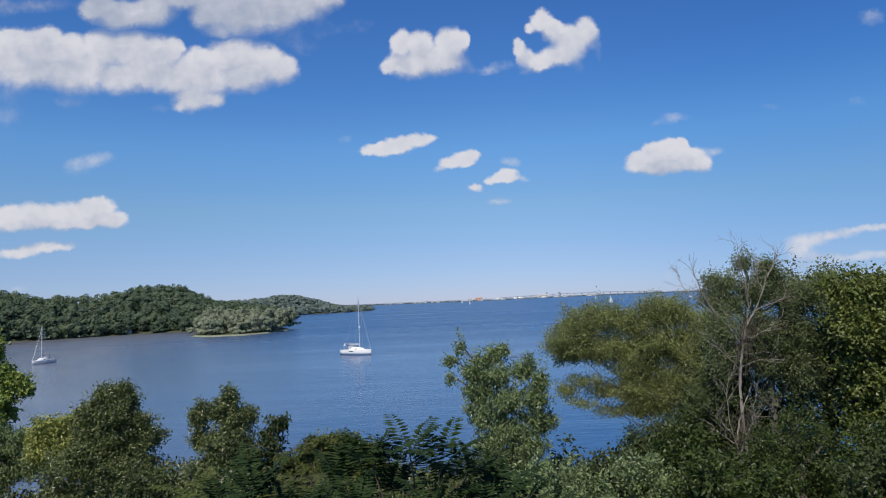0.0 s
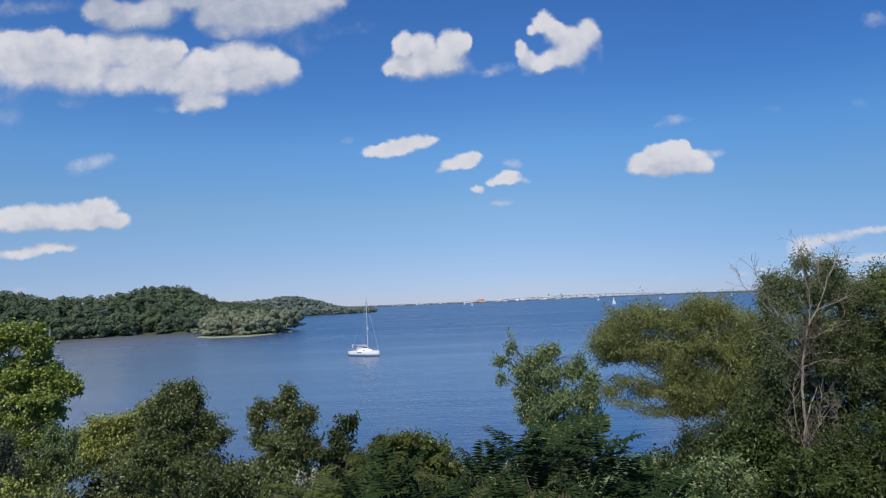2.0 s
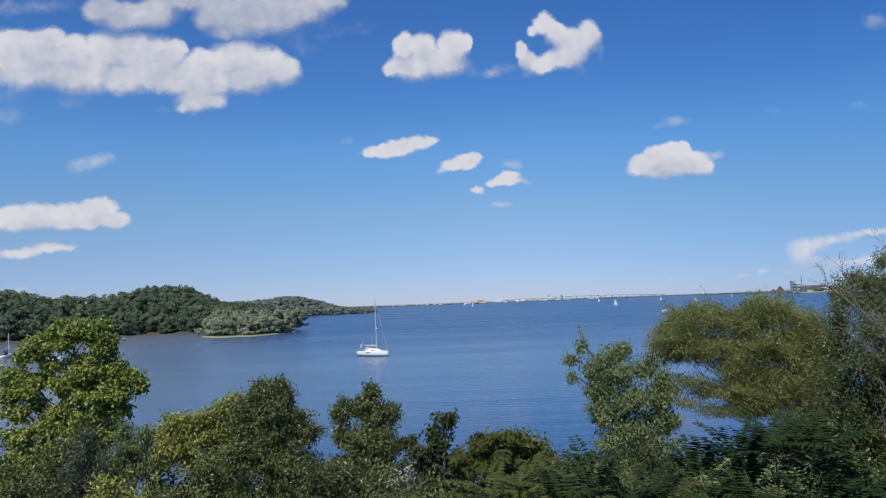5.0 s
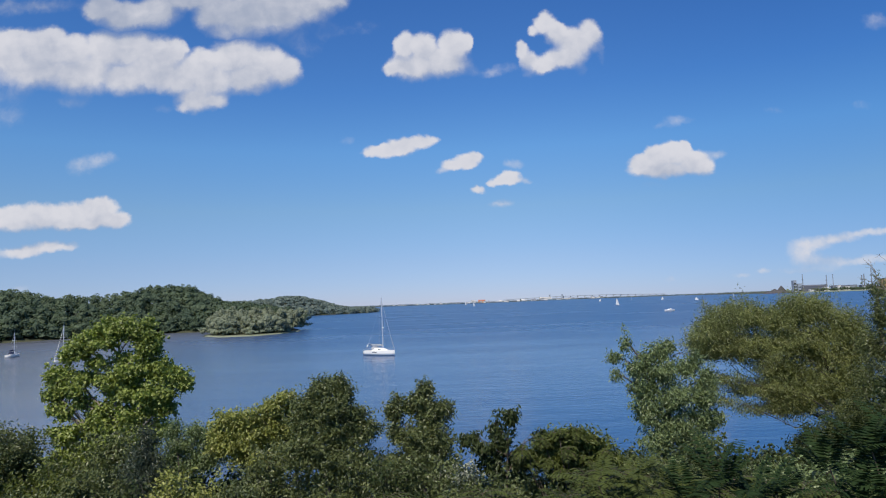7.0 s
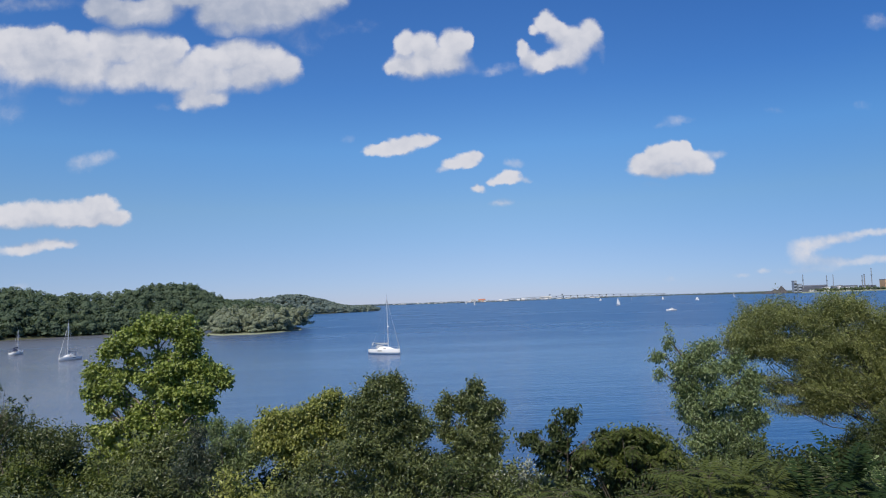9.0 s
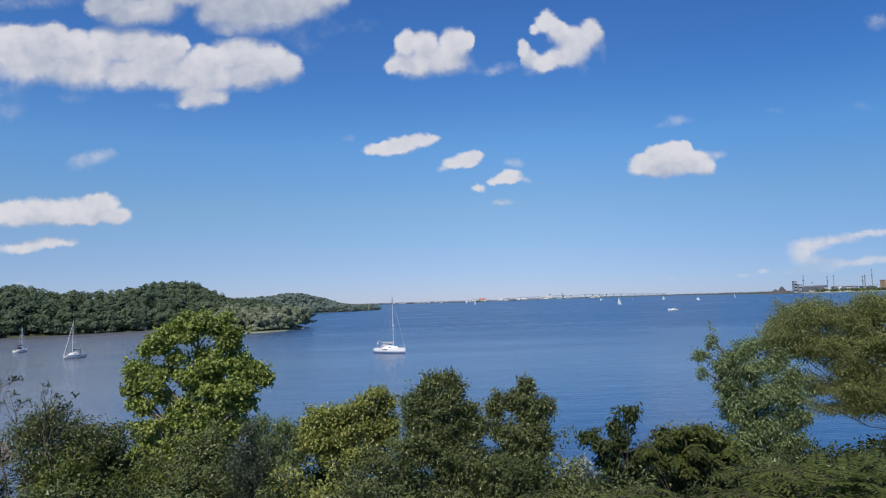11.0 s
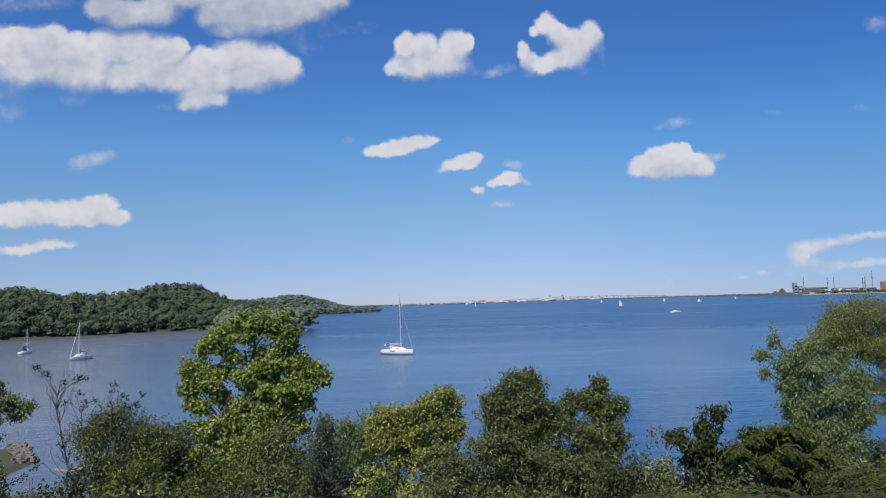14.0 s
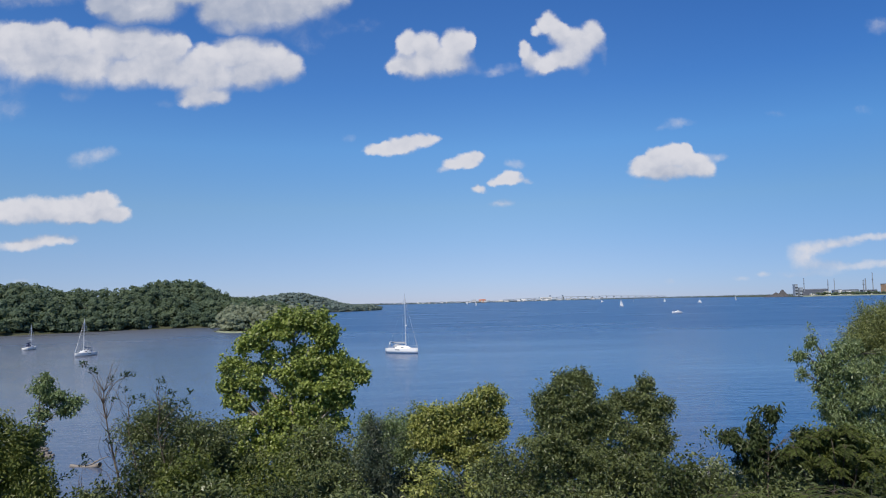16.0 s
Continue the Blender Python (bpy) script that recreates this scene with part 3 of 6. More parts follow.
def tree(name, label, category, at, lobes, leaf_mat, leaf=(0.10, 0.05), count=14000, droop=0.2, spread=0.16, wood=BARK,
         girth=0.12, seed=1, group="", shell=0.45, outward=0.35, twigs=True, deep=0.85, steep=0.9, per_twig=32, limb=0.6, bend=0.10):
    """A tree or bush. at: (x, y) of the foot; lobes: (x, z, half width, half height[, share of leaves[, y]]) of its boughs, in the world.
    A trunk rises through the boughs, a limb runs to each, twigs fill it and carry the leaves."""
    rng = np.random.default_rng(seed)
    x0, y0 = at
    z0 = float(bank(x0, y0)) - 0.1
    root = thing(name, (x0, y0, z0), label, category, group)
    lob = []
    for l in lobes:
        dens = l[4] if len(l) > 4 else 1.0
        yy = l[5] if len(l) > 5 else y0 + rng.uniform(-0.35, 0.35) * l[2]
        lob.append((np.array([l[0], yy, l[1]]), np.array([l[2], l[2] * deep, l[3]]), dens))
    top = max(lob, key=lambda l: l[0][2])
    height = top[0][2] - z0
    mean = np.mean([l[0] for l in lob], axis=0)
    fork = np.array([x0 + 0.35 * (mean[0] - x0), y0, z0 + 0.45 * height])
    low = bow((x0, y0, z0), fork, rng, 0.05, 5)
    high = bow(fork, top[0], rng, 0.08, 6)
    spine = np.concatenate([low, high[1:]])
    r = girth * np.linspace(1.25, 0.12, len(spine)) ** 0.9
    array_part("trunk", *tube(spine, r, 8), wood, root, smooth=True)
    size = np.array([(l[1][0] * l[1][2]) ** 0.9 * l[2] for l in lob])
    share = size / size.sum()
    cents, axes, outs, fine = [], [], [], []
    for (c, rad, dens), sh in zip(lob, share):
        n = max(int(count * sh), 30)
        # the limb leaves the trunk well below its bough
        want = c[2] - steep * np.hypot(c[0] - x0, c[1] - y0) - 0.5 * rad[2]
        k = int(np.argmin(np.abs(spine[:, 2] - np.clip(want, z0 + 0.25 * height, top[0][2] - 0.3))))
        line = bow(spine[k], c, rng, bend, 7, 0.08)
        lr = max(r[k] * limb, 0.014) * np.linspace(1, 0.3, 7)
        array_part("limb", *tube(line, lr, 6), wood, root, smooth=True)
        m = max(5, n // per_twig)
        d = unit(rng.normal(size=(m, 3)))
        q = shell + (1.12 - shell) * rng.random(m) ** 0.6
        lump = 1 + 0.22 * np.sin(d[:, 0] * 5 + c[0] * 3) * np.cos(d[:, 2] * 6 + c[2] * 2)
        tips = c + d * rad * (q * lump)[:, None]
        # some shoots outgrow the bough
        wild = (rng.random(m) < 0.16) & (d[:, 2] > -0.2)
        tips += (wild * rng.uniform(0.15, 0.50, m) * min(rad[2], rad[0]))[:, None] * unit(d + np.array([0, 0, 0.7]))
        if twigs:
            for i in range(min(m, 9)):
                s0 = line[rng.integers(2, 7)]
                fine.append(tube(bow(s0, tips[i], rng, 0.08, 4), max(lr[-1] * 0.6, 0.006) * np.linspace(1, 0.3, 4), 3))
        per = n // m
        w = np.repeat(tips, per, axis=0)
        back_to = np.repeat(unit(c - np.array([0, 0, 0.4]) * rad - tips) * 0.35, per, axis=0)
        s = rng.random((len(w), 1)) ** 1.5
        w = w + back_to * s * 1.2 + np.clip(rng.normal(size=w.shape), -1.7, 1.7) * spread * np.array([1, 1, 0.8])
        w[:, 2] -= np.abs(rng.normal(size=len(w))) * spread * droop * 2
        o = unit(w - c)
        cents.append(w)
        outs.append(o)
        axes.append(unit(o * 0.5 + rng.normal(size=w.shape) * 0.75 + np.array([0, 0, -droop * 1.6])))
    if fine:
        tagged(array_part("brushwood", *joined(fine), wood, root, smooth=True), kind="stuff")
    w, o, a = np.concatenate(cents), np.concatenate(outs), np.concatenate(axes)
    nrm = unit(o * outward + rng.normal(size=w.shape) * 0.75 + np.array([0, 0, 0.45]))
    ln = leaf[0] * rng.uniform(0.6, 1.3, len(w))
    array_part("crown", *leaves(w, a, nrm, ln, ln * leaf[1] / leaf[0]), leaf_mat, root)
    return root


def bush_lobes(x, z, half, low, rng, n=7):
    """Boughs of a rounded bush whose top is at z, down to low."""
    rows = [(x + rng.uniform(-0.2, 0.2) * half, z - 0.32 * half, 0.42 * half, 0.36 * half)]
    for i in range(n):
        s = (i + 1) / n
        rows.append((x + rng.uniform(-1, 1) * half * (0.35 + 0.6 * s), z - 0.4 * half - s * (z - low - 0.4 * half) * rng.uniform(0.7, 1.0),
                     half * rng.uniform(0.4, 0.6), half * rng.uniform(0.34, 0.5)))
    return rows


def frond_bush(name, label, at, tufts, mat, rng_seed, frond=0.55, pairs=11, fronds=11, leaflet=(0.10, 0.032), category="shrub", stem_r=0.02, group="", rise=0.5, sag=0.55, single=False):
    """A shrub with long feathered leaves. tufts: (x, y, z) of the shoot ends in the world."""
    rng = np.random.default_rng(rng_seed)
    x0, y0 = at
    z0 = float(bank(x0, y0)) - 0.1
    root = thing(name, (x0, y0, z0), label, category, group)
    fork = np.array([x0, y0, z0 + 0.35 * (min(t[2] for t in tufts) - z0)])
    array_part("trunk", *tube(bow((x0, y0, z0), fork, rng, 0.05, 4), stem_r * np.linspace(1.6, 1.2, 4), 6), TWIG, root, smooth=True)
    cs, ax, nm, ln, ribs = [], [], [], [], []
    for tx, ty, tz in tufts:
        tip = np.array([tx, ty, tz])
        array_part("branch", *tube(bow(fork, tip, rng, 0.10, 7, 0.05), stem_r * np.linspace(1.1, 0.4, 7), 5), TWIG, root, smooth=True)
        for i in range(fronds):
            az = i * 2.4 + rng.uniform(-0.4, 0.4)
            el = rng.uniform(0.1, 1.0) * rise + 0.1
            d = np.array([math.cos(az) * math.cos(el), math.sin(az) * math.cos(el), math.sin(el)])
            L = frond * rng.uniform(0.75, 1.2)
            s = np.linspace(0, 1, 9)[:, None]
            start = tip - np.array([0, 0, 0.12 * rng.random()])
            rib = start + d * L * s + np.array([0, 0, -sag * L]) * s ** 2.2
            ribs.append(tube(rib, 0.005 * np.linspace(1, 0.3, 9), 3))
            side = unit(np.cross(d, np.array([0, 0, 1.0])))
            ss = np.linspace(0.14, 1.0, pairs)
            on = np.stack([np.interp(ss, s[:, 0], rib[:, k]) for k in range(3)], 1)
            along = unit(np.gradient(on, axis=0))
            shape = 0.55 + 0.6 * np.sin(np.pi * np.clip(ss, 0, 0.93))
            blades = []
            for sg in (-1, 1):
                a = unit(side * sg + along * 0.45 + np.array([0, 0, -0.25]) + rng.normal(size=on.shape) * 0.07)
                l = leaflet[0] * shape
                n = unit(np.cross(side, along) + np.array([0, 0, 0.8]) + rng.normal(size=on.shape) * 0.12)
                blades.append((on + a * (l * 0.5)[:, None], a, n, l))
            if single:
                # one leaf: the blades grow out of the rib, which is a narrow keel
                ribs.pop()
                m = len(on)
                keel = on - np.array([0, 0, 0.008])
                vs, fs = [on, keel], [(q, q + 1, m + q + 1, m + q) for q in range(m - 1)]
                for g, (c4, a4, n4, l4) in enumerate(blades):
                    sd = unit(np.cross(a4, n4))
                    up = unit(np.cross(sd, a4))
                    wide = (l4 * leaflet[1] / leaflet[0])[:, None]
                    mid = c4 - a4 * l4[:, None] * 0.06 + up * wide * 0.12
                    vs += [mid + sd * wide * 0.5, c4 + a4 * l4[:, None] * 0.5, mid - sd * wide * 0.5]
                    b0 = (2 + 3 * g) * m
                    fs += [(q, b0 + q, b0 + m + q, b0 + 2 * m + q) for q in range(m)]
                array_part("frond", np.concatenate(vs), np.array(fs), mat, root)
            else:
                for store, q in zip((cs, ax, nm, ln), zip(*blades)):
                    store.extend(q)
    if single:
        return root
    tagged(array_part("brushwood", *joined(ribs), TWIG, root, smooth=True), kind="stuff")
    l = np.concatenate(ln)
    array_part("crown", *leaves(np.concatenate(cs), np.concatenate(ax), np.concatenate(nm), l, l * leaflet[1] / leaflet[0], 0.12), mat, root)
    return root


# ---- the large structure: one sheet of ground, and the water on it ----
SHORE_X = np.array([-900, -420, -320, -262, -250, -235, -215, -200, -178, -150, -138, -120, -100, -90, -84])
SHORE_Y = np.array([250, 300, 345, 368, 380, 400, 424, 437, 447, 440, 372, 350, 352, 374, 420])
RIDGE_A = np.array([-1.2, -0.70, -0.646, -0.596, -0.563, -0.514, -0.472, -0.439, -0.385, -0.356, -0.332, -0.298, -0.27, -0.235])
RIDGE_Z = np.array([34, 34, 34.0, 30.0, 29.5, 28.0, 33.5, 35.2, 35.6, 30.0, 25.2, 24.2, 23.0, 20.0])
FAR_A = np.array([-0.6, -0.258, -0.240, -0.21, -0.182, -0.150, -0.117, -0.099])
FAR_Z = np.array([22, 30, 36, 33, 27.0, 16.5, 9.0, 4.0])


def headland(x, y):
    """How far inland of the near headland's shore a place lies (metres; minus: in the water)."""
    x, y = np.asarray(x, float), np.asarray(y, float)
    d1 = y - np.interp(x, SHORE_X, SHORE_Y)
    d2 = (-0.232 * y - x) + 4.0 * np.sin(y * 0.05)
    return np.where(x > -91, -50.0, np.minimum(d1, np.where(y > 425, d2, 60.0)))


def far_headland(x, y):
    x, y = np.asarray(x, float), np.asarray(y, float)
    d1 = (y - np.interp(x, np.array([-700, -231, -162, -119, -110]), np.array([960, 1010, 1079, 1195, 1260])))
    return np.minimum(d1, -0.1 * y - x)


def land(x, y):
    """Height of the ground everywhere, below water too."""
    x, y = np.asarray(x, float), np.asarray(y, float)
    az = x / np.maximum(y, 30.0)
    z = bank(x, y)
    d = headland(x, y)
    spit = np.clip((x + 160) / 22, 0, 1) * (y < 430)
    rise = np.interp(az, RIDGE_A, RIDGE_Z) - 15.0
    t = np.clip(d / 95, 0, 1)
    h = np.where(d > 0, 0.5 + (1 - spit) * rise * (t * t * (3 - 2 * t)) ** 0.8 + spit * 0.7 * np.clip(d / 15, 0, 1), np.maximum(0.2 * d + 0.3, -3))
    z = np.where((y > 200), np.maximum(np.where(d > -18, h, -3.0), -3.0), z)
    d = far_headland(x, y)
    t = np.clip(d / 130, 0, 1)
    h = 0.6 + np.maximum(np.interp(az, FAR_A, FAR_Z) - 11.0, 0.3) * t * t * (3 - 2 * t)
    z = np.where((y > 900) & (d > 0), np.maximum(z, h), z)
    # the low far shore, and the works' pier
    far_line = np.interp(x, np.array([-2000, -400, 200, 480, 700, 2200, 4000]), np.array([3600, 3500, 3400, 3800, 4250, 4250, 3900]))
    z = np.where(y > far_line, np.maximum(z, 1.6), z)
    z = np.where((x > 1195 + 0.15 * (y - 2330)) & (y > 2300 - 0.10 * (x - 1195)), np.maximum(z, 2.2), z)
    return z


def build_ground():
    xs = np.unique(np.concatenate([np.linspace(-7000, -700, 22), np.linspace(-700, -60, 86), np.linspace(-60, 40, 50), np.linspace(40, 1100, 16), np.linspace(1100, 1700, 24), np.linspace(1700, 7000, 20)]))
    ys = np.unique(np.concatenate([np.linspace(-6500, -400, 5), np.linspace(-400, -10, 8), np.linspace(-10, 75, 48), np.linspace(75, 330, 10), np.linspace(330, 800, 70), np.linspace(800, 1400, 46), np.linspace(1400, 2250, 16), np.linspace(2250, 2600, 20), np.linspace(2600, 6500, 60)]))
    X, Y = np.meshgrid(xs, ys, indexing="ij")
    Z = land(X, Y)
    v = np.stack([X, Y, Z], -1).reshape(-1, 3)
    n = len(ys)
    i, j = np.meshgrid(np.arange(len(xs) - 1), np.arange(n - 1), indexing="ij")
    f = np.stack([i * n + j, (i + 1) * n + j, (i + 1) * n + j + 1, i * n + j + 1], -1).reshape(-1, 4)
    ob = array_part("ground", v, f, GROUND, None, smooth=True)
    tagged(ob, "dark earth bank sloping down to the bay", "ground", kind="structure")


def build_water():
    xs, ys = np.linspace(-7000, 7000, 57), np.concatenate([np.linspace(38, 400, 12), np.linspace(500, 6400, 24)])
    X, Y = np.meshgrid(xs, ys, indexing="ij")
    v = np.stack([X, Y, 0 * X], -1).reshape(-1, 3)
    n = len(ys)
    i, j = np.meshgrid(np.arange(len(xs) - 1), np.arange(n - 1), indexing="ij")
    f = np.stack([i * n + j, (i + 1) * n + j, (i + 1) * n + j + 1, i * n + j + 1], -1).reshape(-1, 4)
    ob = array_part("water", v, f, WATER, None)
    tagged(ob, "rippled blue bay water, silty in the cove", "water", kind="structure")


build_ground()
build_water()


# ---- far woods ----
def far_crowns(xy, z, radius, height, cards, card, seed, flatten=0.8):
    """Crowns of a wood: each is a lumpy heap of leafy sprays standing on its stem's height."""
    rng = np.random.default_rng(seed)
    n = len(xy)
    lumps = 5
    ld = unit(rng.normal(size=(n, lumps, 3)) * np.array([1, 1, 0.7]) + np.array([0, 0, 0.25]))
    lc = ld * rng.uniform(0.35, 0.75, (n, lumps, 1))
    which = rng.integers(0, lumps, (n, cards))
    d = unit(rng.normal(size=(n, cards, 3)) + np.array([0, -0.35, 0.45]))
    lump_c = np.take_along_axis(lc, which[..., None].repeat(3, 2), 1)
    p = lump_c + d * np.array([1.0, 1.0, 0.72]) * rng.uniform(0.34, 0.50, (n, cards, 1))
    R, Hh = radius[:, None, None], height[:, None]
    pos = np.empty((n, cards, 3))
    pos[..., :2] = xy[:, None, :] + p[..., :2] * R
    pos[..., 2] = (z + height)[:, None] - 0.46 * Hh + p[..., 2] * 0.5 * Hh * flatten
    pos = pos.reshape(-1, 3)
    out = unit(d.reshape(-1, 3) * 0.75 + unit(p.reshape(-1, 3)) * 0.6 + rng.normal(size=pos.shape) * 0.34)
    a = unit(np.cross(out, rng.normal(size=pos.shape)))
    ln = card * rng.uniform(0.6, 1.4, len(pos))
    return leaves(pos, a, out, ln, ln * 0.85, 0.08)


def wood(name, label, mat, inside, box, spacing, radius, height, cards, card, seed, deep):
    rng = np.random.default_rng(seed)
    x0, x1, y0, y1 = box
    gx, gy = np.meshgrid(np.arange(x0, x1, spacing), np.arange(y0, y1, spacing), indexing="ij")
    p = np.stack([gx, gy], -1).reshape(-1, 2) + rng.uniform(-0.45, 0.45, (gx.size, 2)) * spacing
    d = inside(p[:, 0], p[:, 1])
    keep = (d > 1.5) & (d < deep)
    p, d = p[keep], d[keep]
    r = radius * rng.uniform(0.7, 1.35, len(p))
    h = height * rng.uniform(0.76, 1.12, len(p)) * np.clip(0.62 + d / 40, 0.5, 1)
    v, f = far_crowns(p, land(p[:, 0], p[:, 1]) - 1, r, h, cards, card, seed)
    # skirts: low sprays that close the wood's edge down to the ground
    m = d < 22
    v2, f2 = far_crowns(p[m], land(p[m, 0], p[m, 1]) - 1.2, r[m] * 1.0, h[m] * 0.6, cards // 2, card, seed + 5)
    m = d < 60
    v3, f3 = far_crowns(p[m] + rng.uniform(-3, 3, (int(m.sum()), 2)), land(p[m, 0], p[m, 1]) - 1.0, r[m] * 1.0, h[m] * 0.36, cards // 4, card * 1.2, seed + 6)
    v, f = joined([(v, f), (v2, f2), (v3, f3)])
    ob = array_part(name, v, f, mat, None)
    tagged(ob, label, "woods", kind="stuff")
    return len(p)


on_spit = lambda x, y: np.where((x > -158) & (y < 424) & (x < -88), headland(x, y), -1.0)
not_spit = lambda x, y: np.where((x > -158) & (y < 418), -1.0, headland(x, y))
wood("headland_wood", "dense green deciduous wood covering the headland", LEAF_FAR_HAZED, not_spit, (-460, -90, 300, 680), 5.9, 5.2, 16.0, 230, 1.25, 21, 104)
wood("spit_willows", "pale grey-green willows on the low spit", LEAF_FAR_PALE, lambda x, y: on_spit(x, y) - 4, (-160, -84, 345, 424), 5.4, 3.7, 15.5, 460, 0.85, 22, 120)
wood("far_point_wood", "green wood on the farther wooded point", LEAF_POINT_HAZED, far_headland, (-420, -112, 990, 1340), 10.0, 6.4, 11.5, 130, 2.4, 23, 190)


def far_shore_trees():
    rng = np.random.default_rng(31)
    n = 700
    x = np.concatenate([rng.uniform(-500, 900, n // 2), rng.uniform(900, 3000, n // 2)])
    line = np.interp(x, np.array([-2000, -400, 200, 480, 700, 2200, 4000]), np.array([3600, 3500, 3400, 3800, 4250, 4250, 3900]))
    y = line + rng.uniform(12, 90, n)
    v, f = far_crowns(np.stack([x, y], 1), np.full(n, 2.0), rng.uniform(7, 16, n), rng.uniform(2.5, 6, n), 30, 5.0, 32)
    ob = array_part("far_shore_trees", v, f, LEAF_SHORE_HAZED, None)
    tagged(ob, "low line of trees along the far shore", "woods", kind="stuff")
    n = 150
    x = rng.uniform(1290, 1640, n)
    y = 2340 + rng.uniform(0, 60, n)
    v, f = far_crowns(np.stack([x, y], 1), np.full(n, 2.0), rng.uniform(5, 9, n), rng.uniform(7, 16, n), 40, 3.5, 33)
    ob = array_part("works_trees", v, f, LEAF_FAR_HAZED, None)
    tagged(ob, "rough trees along the works' shore", "woods", kind="stuff")


far_shore_trees()


def sandbar():
    rng = np.random.default_rng(4)
    n = 40
    x = np.linspace(-133, -88, n)
    y = np.interp(x, SHORE_X, SHORE_Y) - 1.5
    w = 1.2 * np.sin(np.linspace(0.12, 3.0, n)) + rng.uniform(0, 0.4, n)
    rows = [np.stack([x, y - w, np.full(n, -0.1)], 1), np.stack([x, y - w * 0.6, np.full(n, 0.22)], 1), np.stack([x, y + 3, np.full(n, 0.62)], 1), np.stack([x, y + 8, np.full(n, 0.2)], 1)]
    v = np.stack(rows, 1).reshape(-1, 3)
    i, j = np.meshgrid(np.arange(n - 1), np.arange(3), indexing="ij")
    f = np.stack([i * 4 + j, (i + 1) * 4 + j, (i + 1) * 4 + j + 1, i * 4 + j + 1], -1).reshape(-1, 4)
    tagged(array_part("sandbar", v, f, SAND, None, smooth=True), "pale sandy edge of the wooded spit", "sandbar", kind="structure")


sandbar()


# ---- solids ----
def box_bm(size, at=(0, 0, 0), bevel=0.0, taper=1.0):
    bm = bmesh.new()
    bmesh.ops.create_cube(bm, size=1)
    for v in bm.verts:
        s = taper if v.co.z > 0 else 1.0
        v.co = Vector((v.co.x * size[0] * s + at[0], v.co.y * size[1] * s + at[1], (v.co.z + 0.5) * size[2] + at[2]))
    if bevel:
        bmesh.ops.bevel(bm, geom=bm.edges[:], offset=bevel, segments=2, affect="EDGES")
    return bm


def rod_bm(a, b, r0, r1=None, sides=8):
    v, f = tube(np.array([a, np.add(a, b) / 2, b]), [r0, (r0 + (r1 or r0)) / 2, r1 or r0], sides)
    bm = bmesh.new()
    vs = [bm.verts.new(p) for p in v]
    for q in f:
        bm.faces.new([vs[i] for i in q])
    bm.faces.new(vs[:sides][::-1])
    bm.faces.new(vs[-sides:])
    return bm


def loft_bm(sections, close=True):
    """Skin over cross-sections, each a list of points of equal length."""
    bm = bmesh.new()
    rows = [[bm.verts.new(p) for p in s] for s in sections]
    for a, b in zip(rows, rows[1:]):
        for i in range(len(a) - 1):
            bm.faces.new((a[i], a[i + 1], b[i + 1], b[i]))
    if close:
        bm.faces.new(rows[0][::-1])
        bm.faces.new(rows[-1])
    bmesh.ops.remove_doubles(bm, verts=bm.verts[:], dist=0.002)
    bmesh.ops.recalc_face_normals(bm, faces=bm.faces[:])
    for f in bm.faces:
        f.smooth = True
    return bm


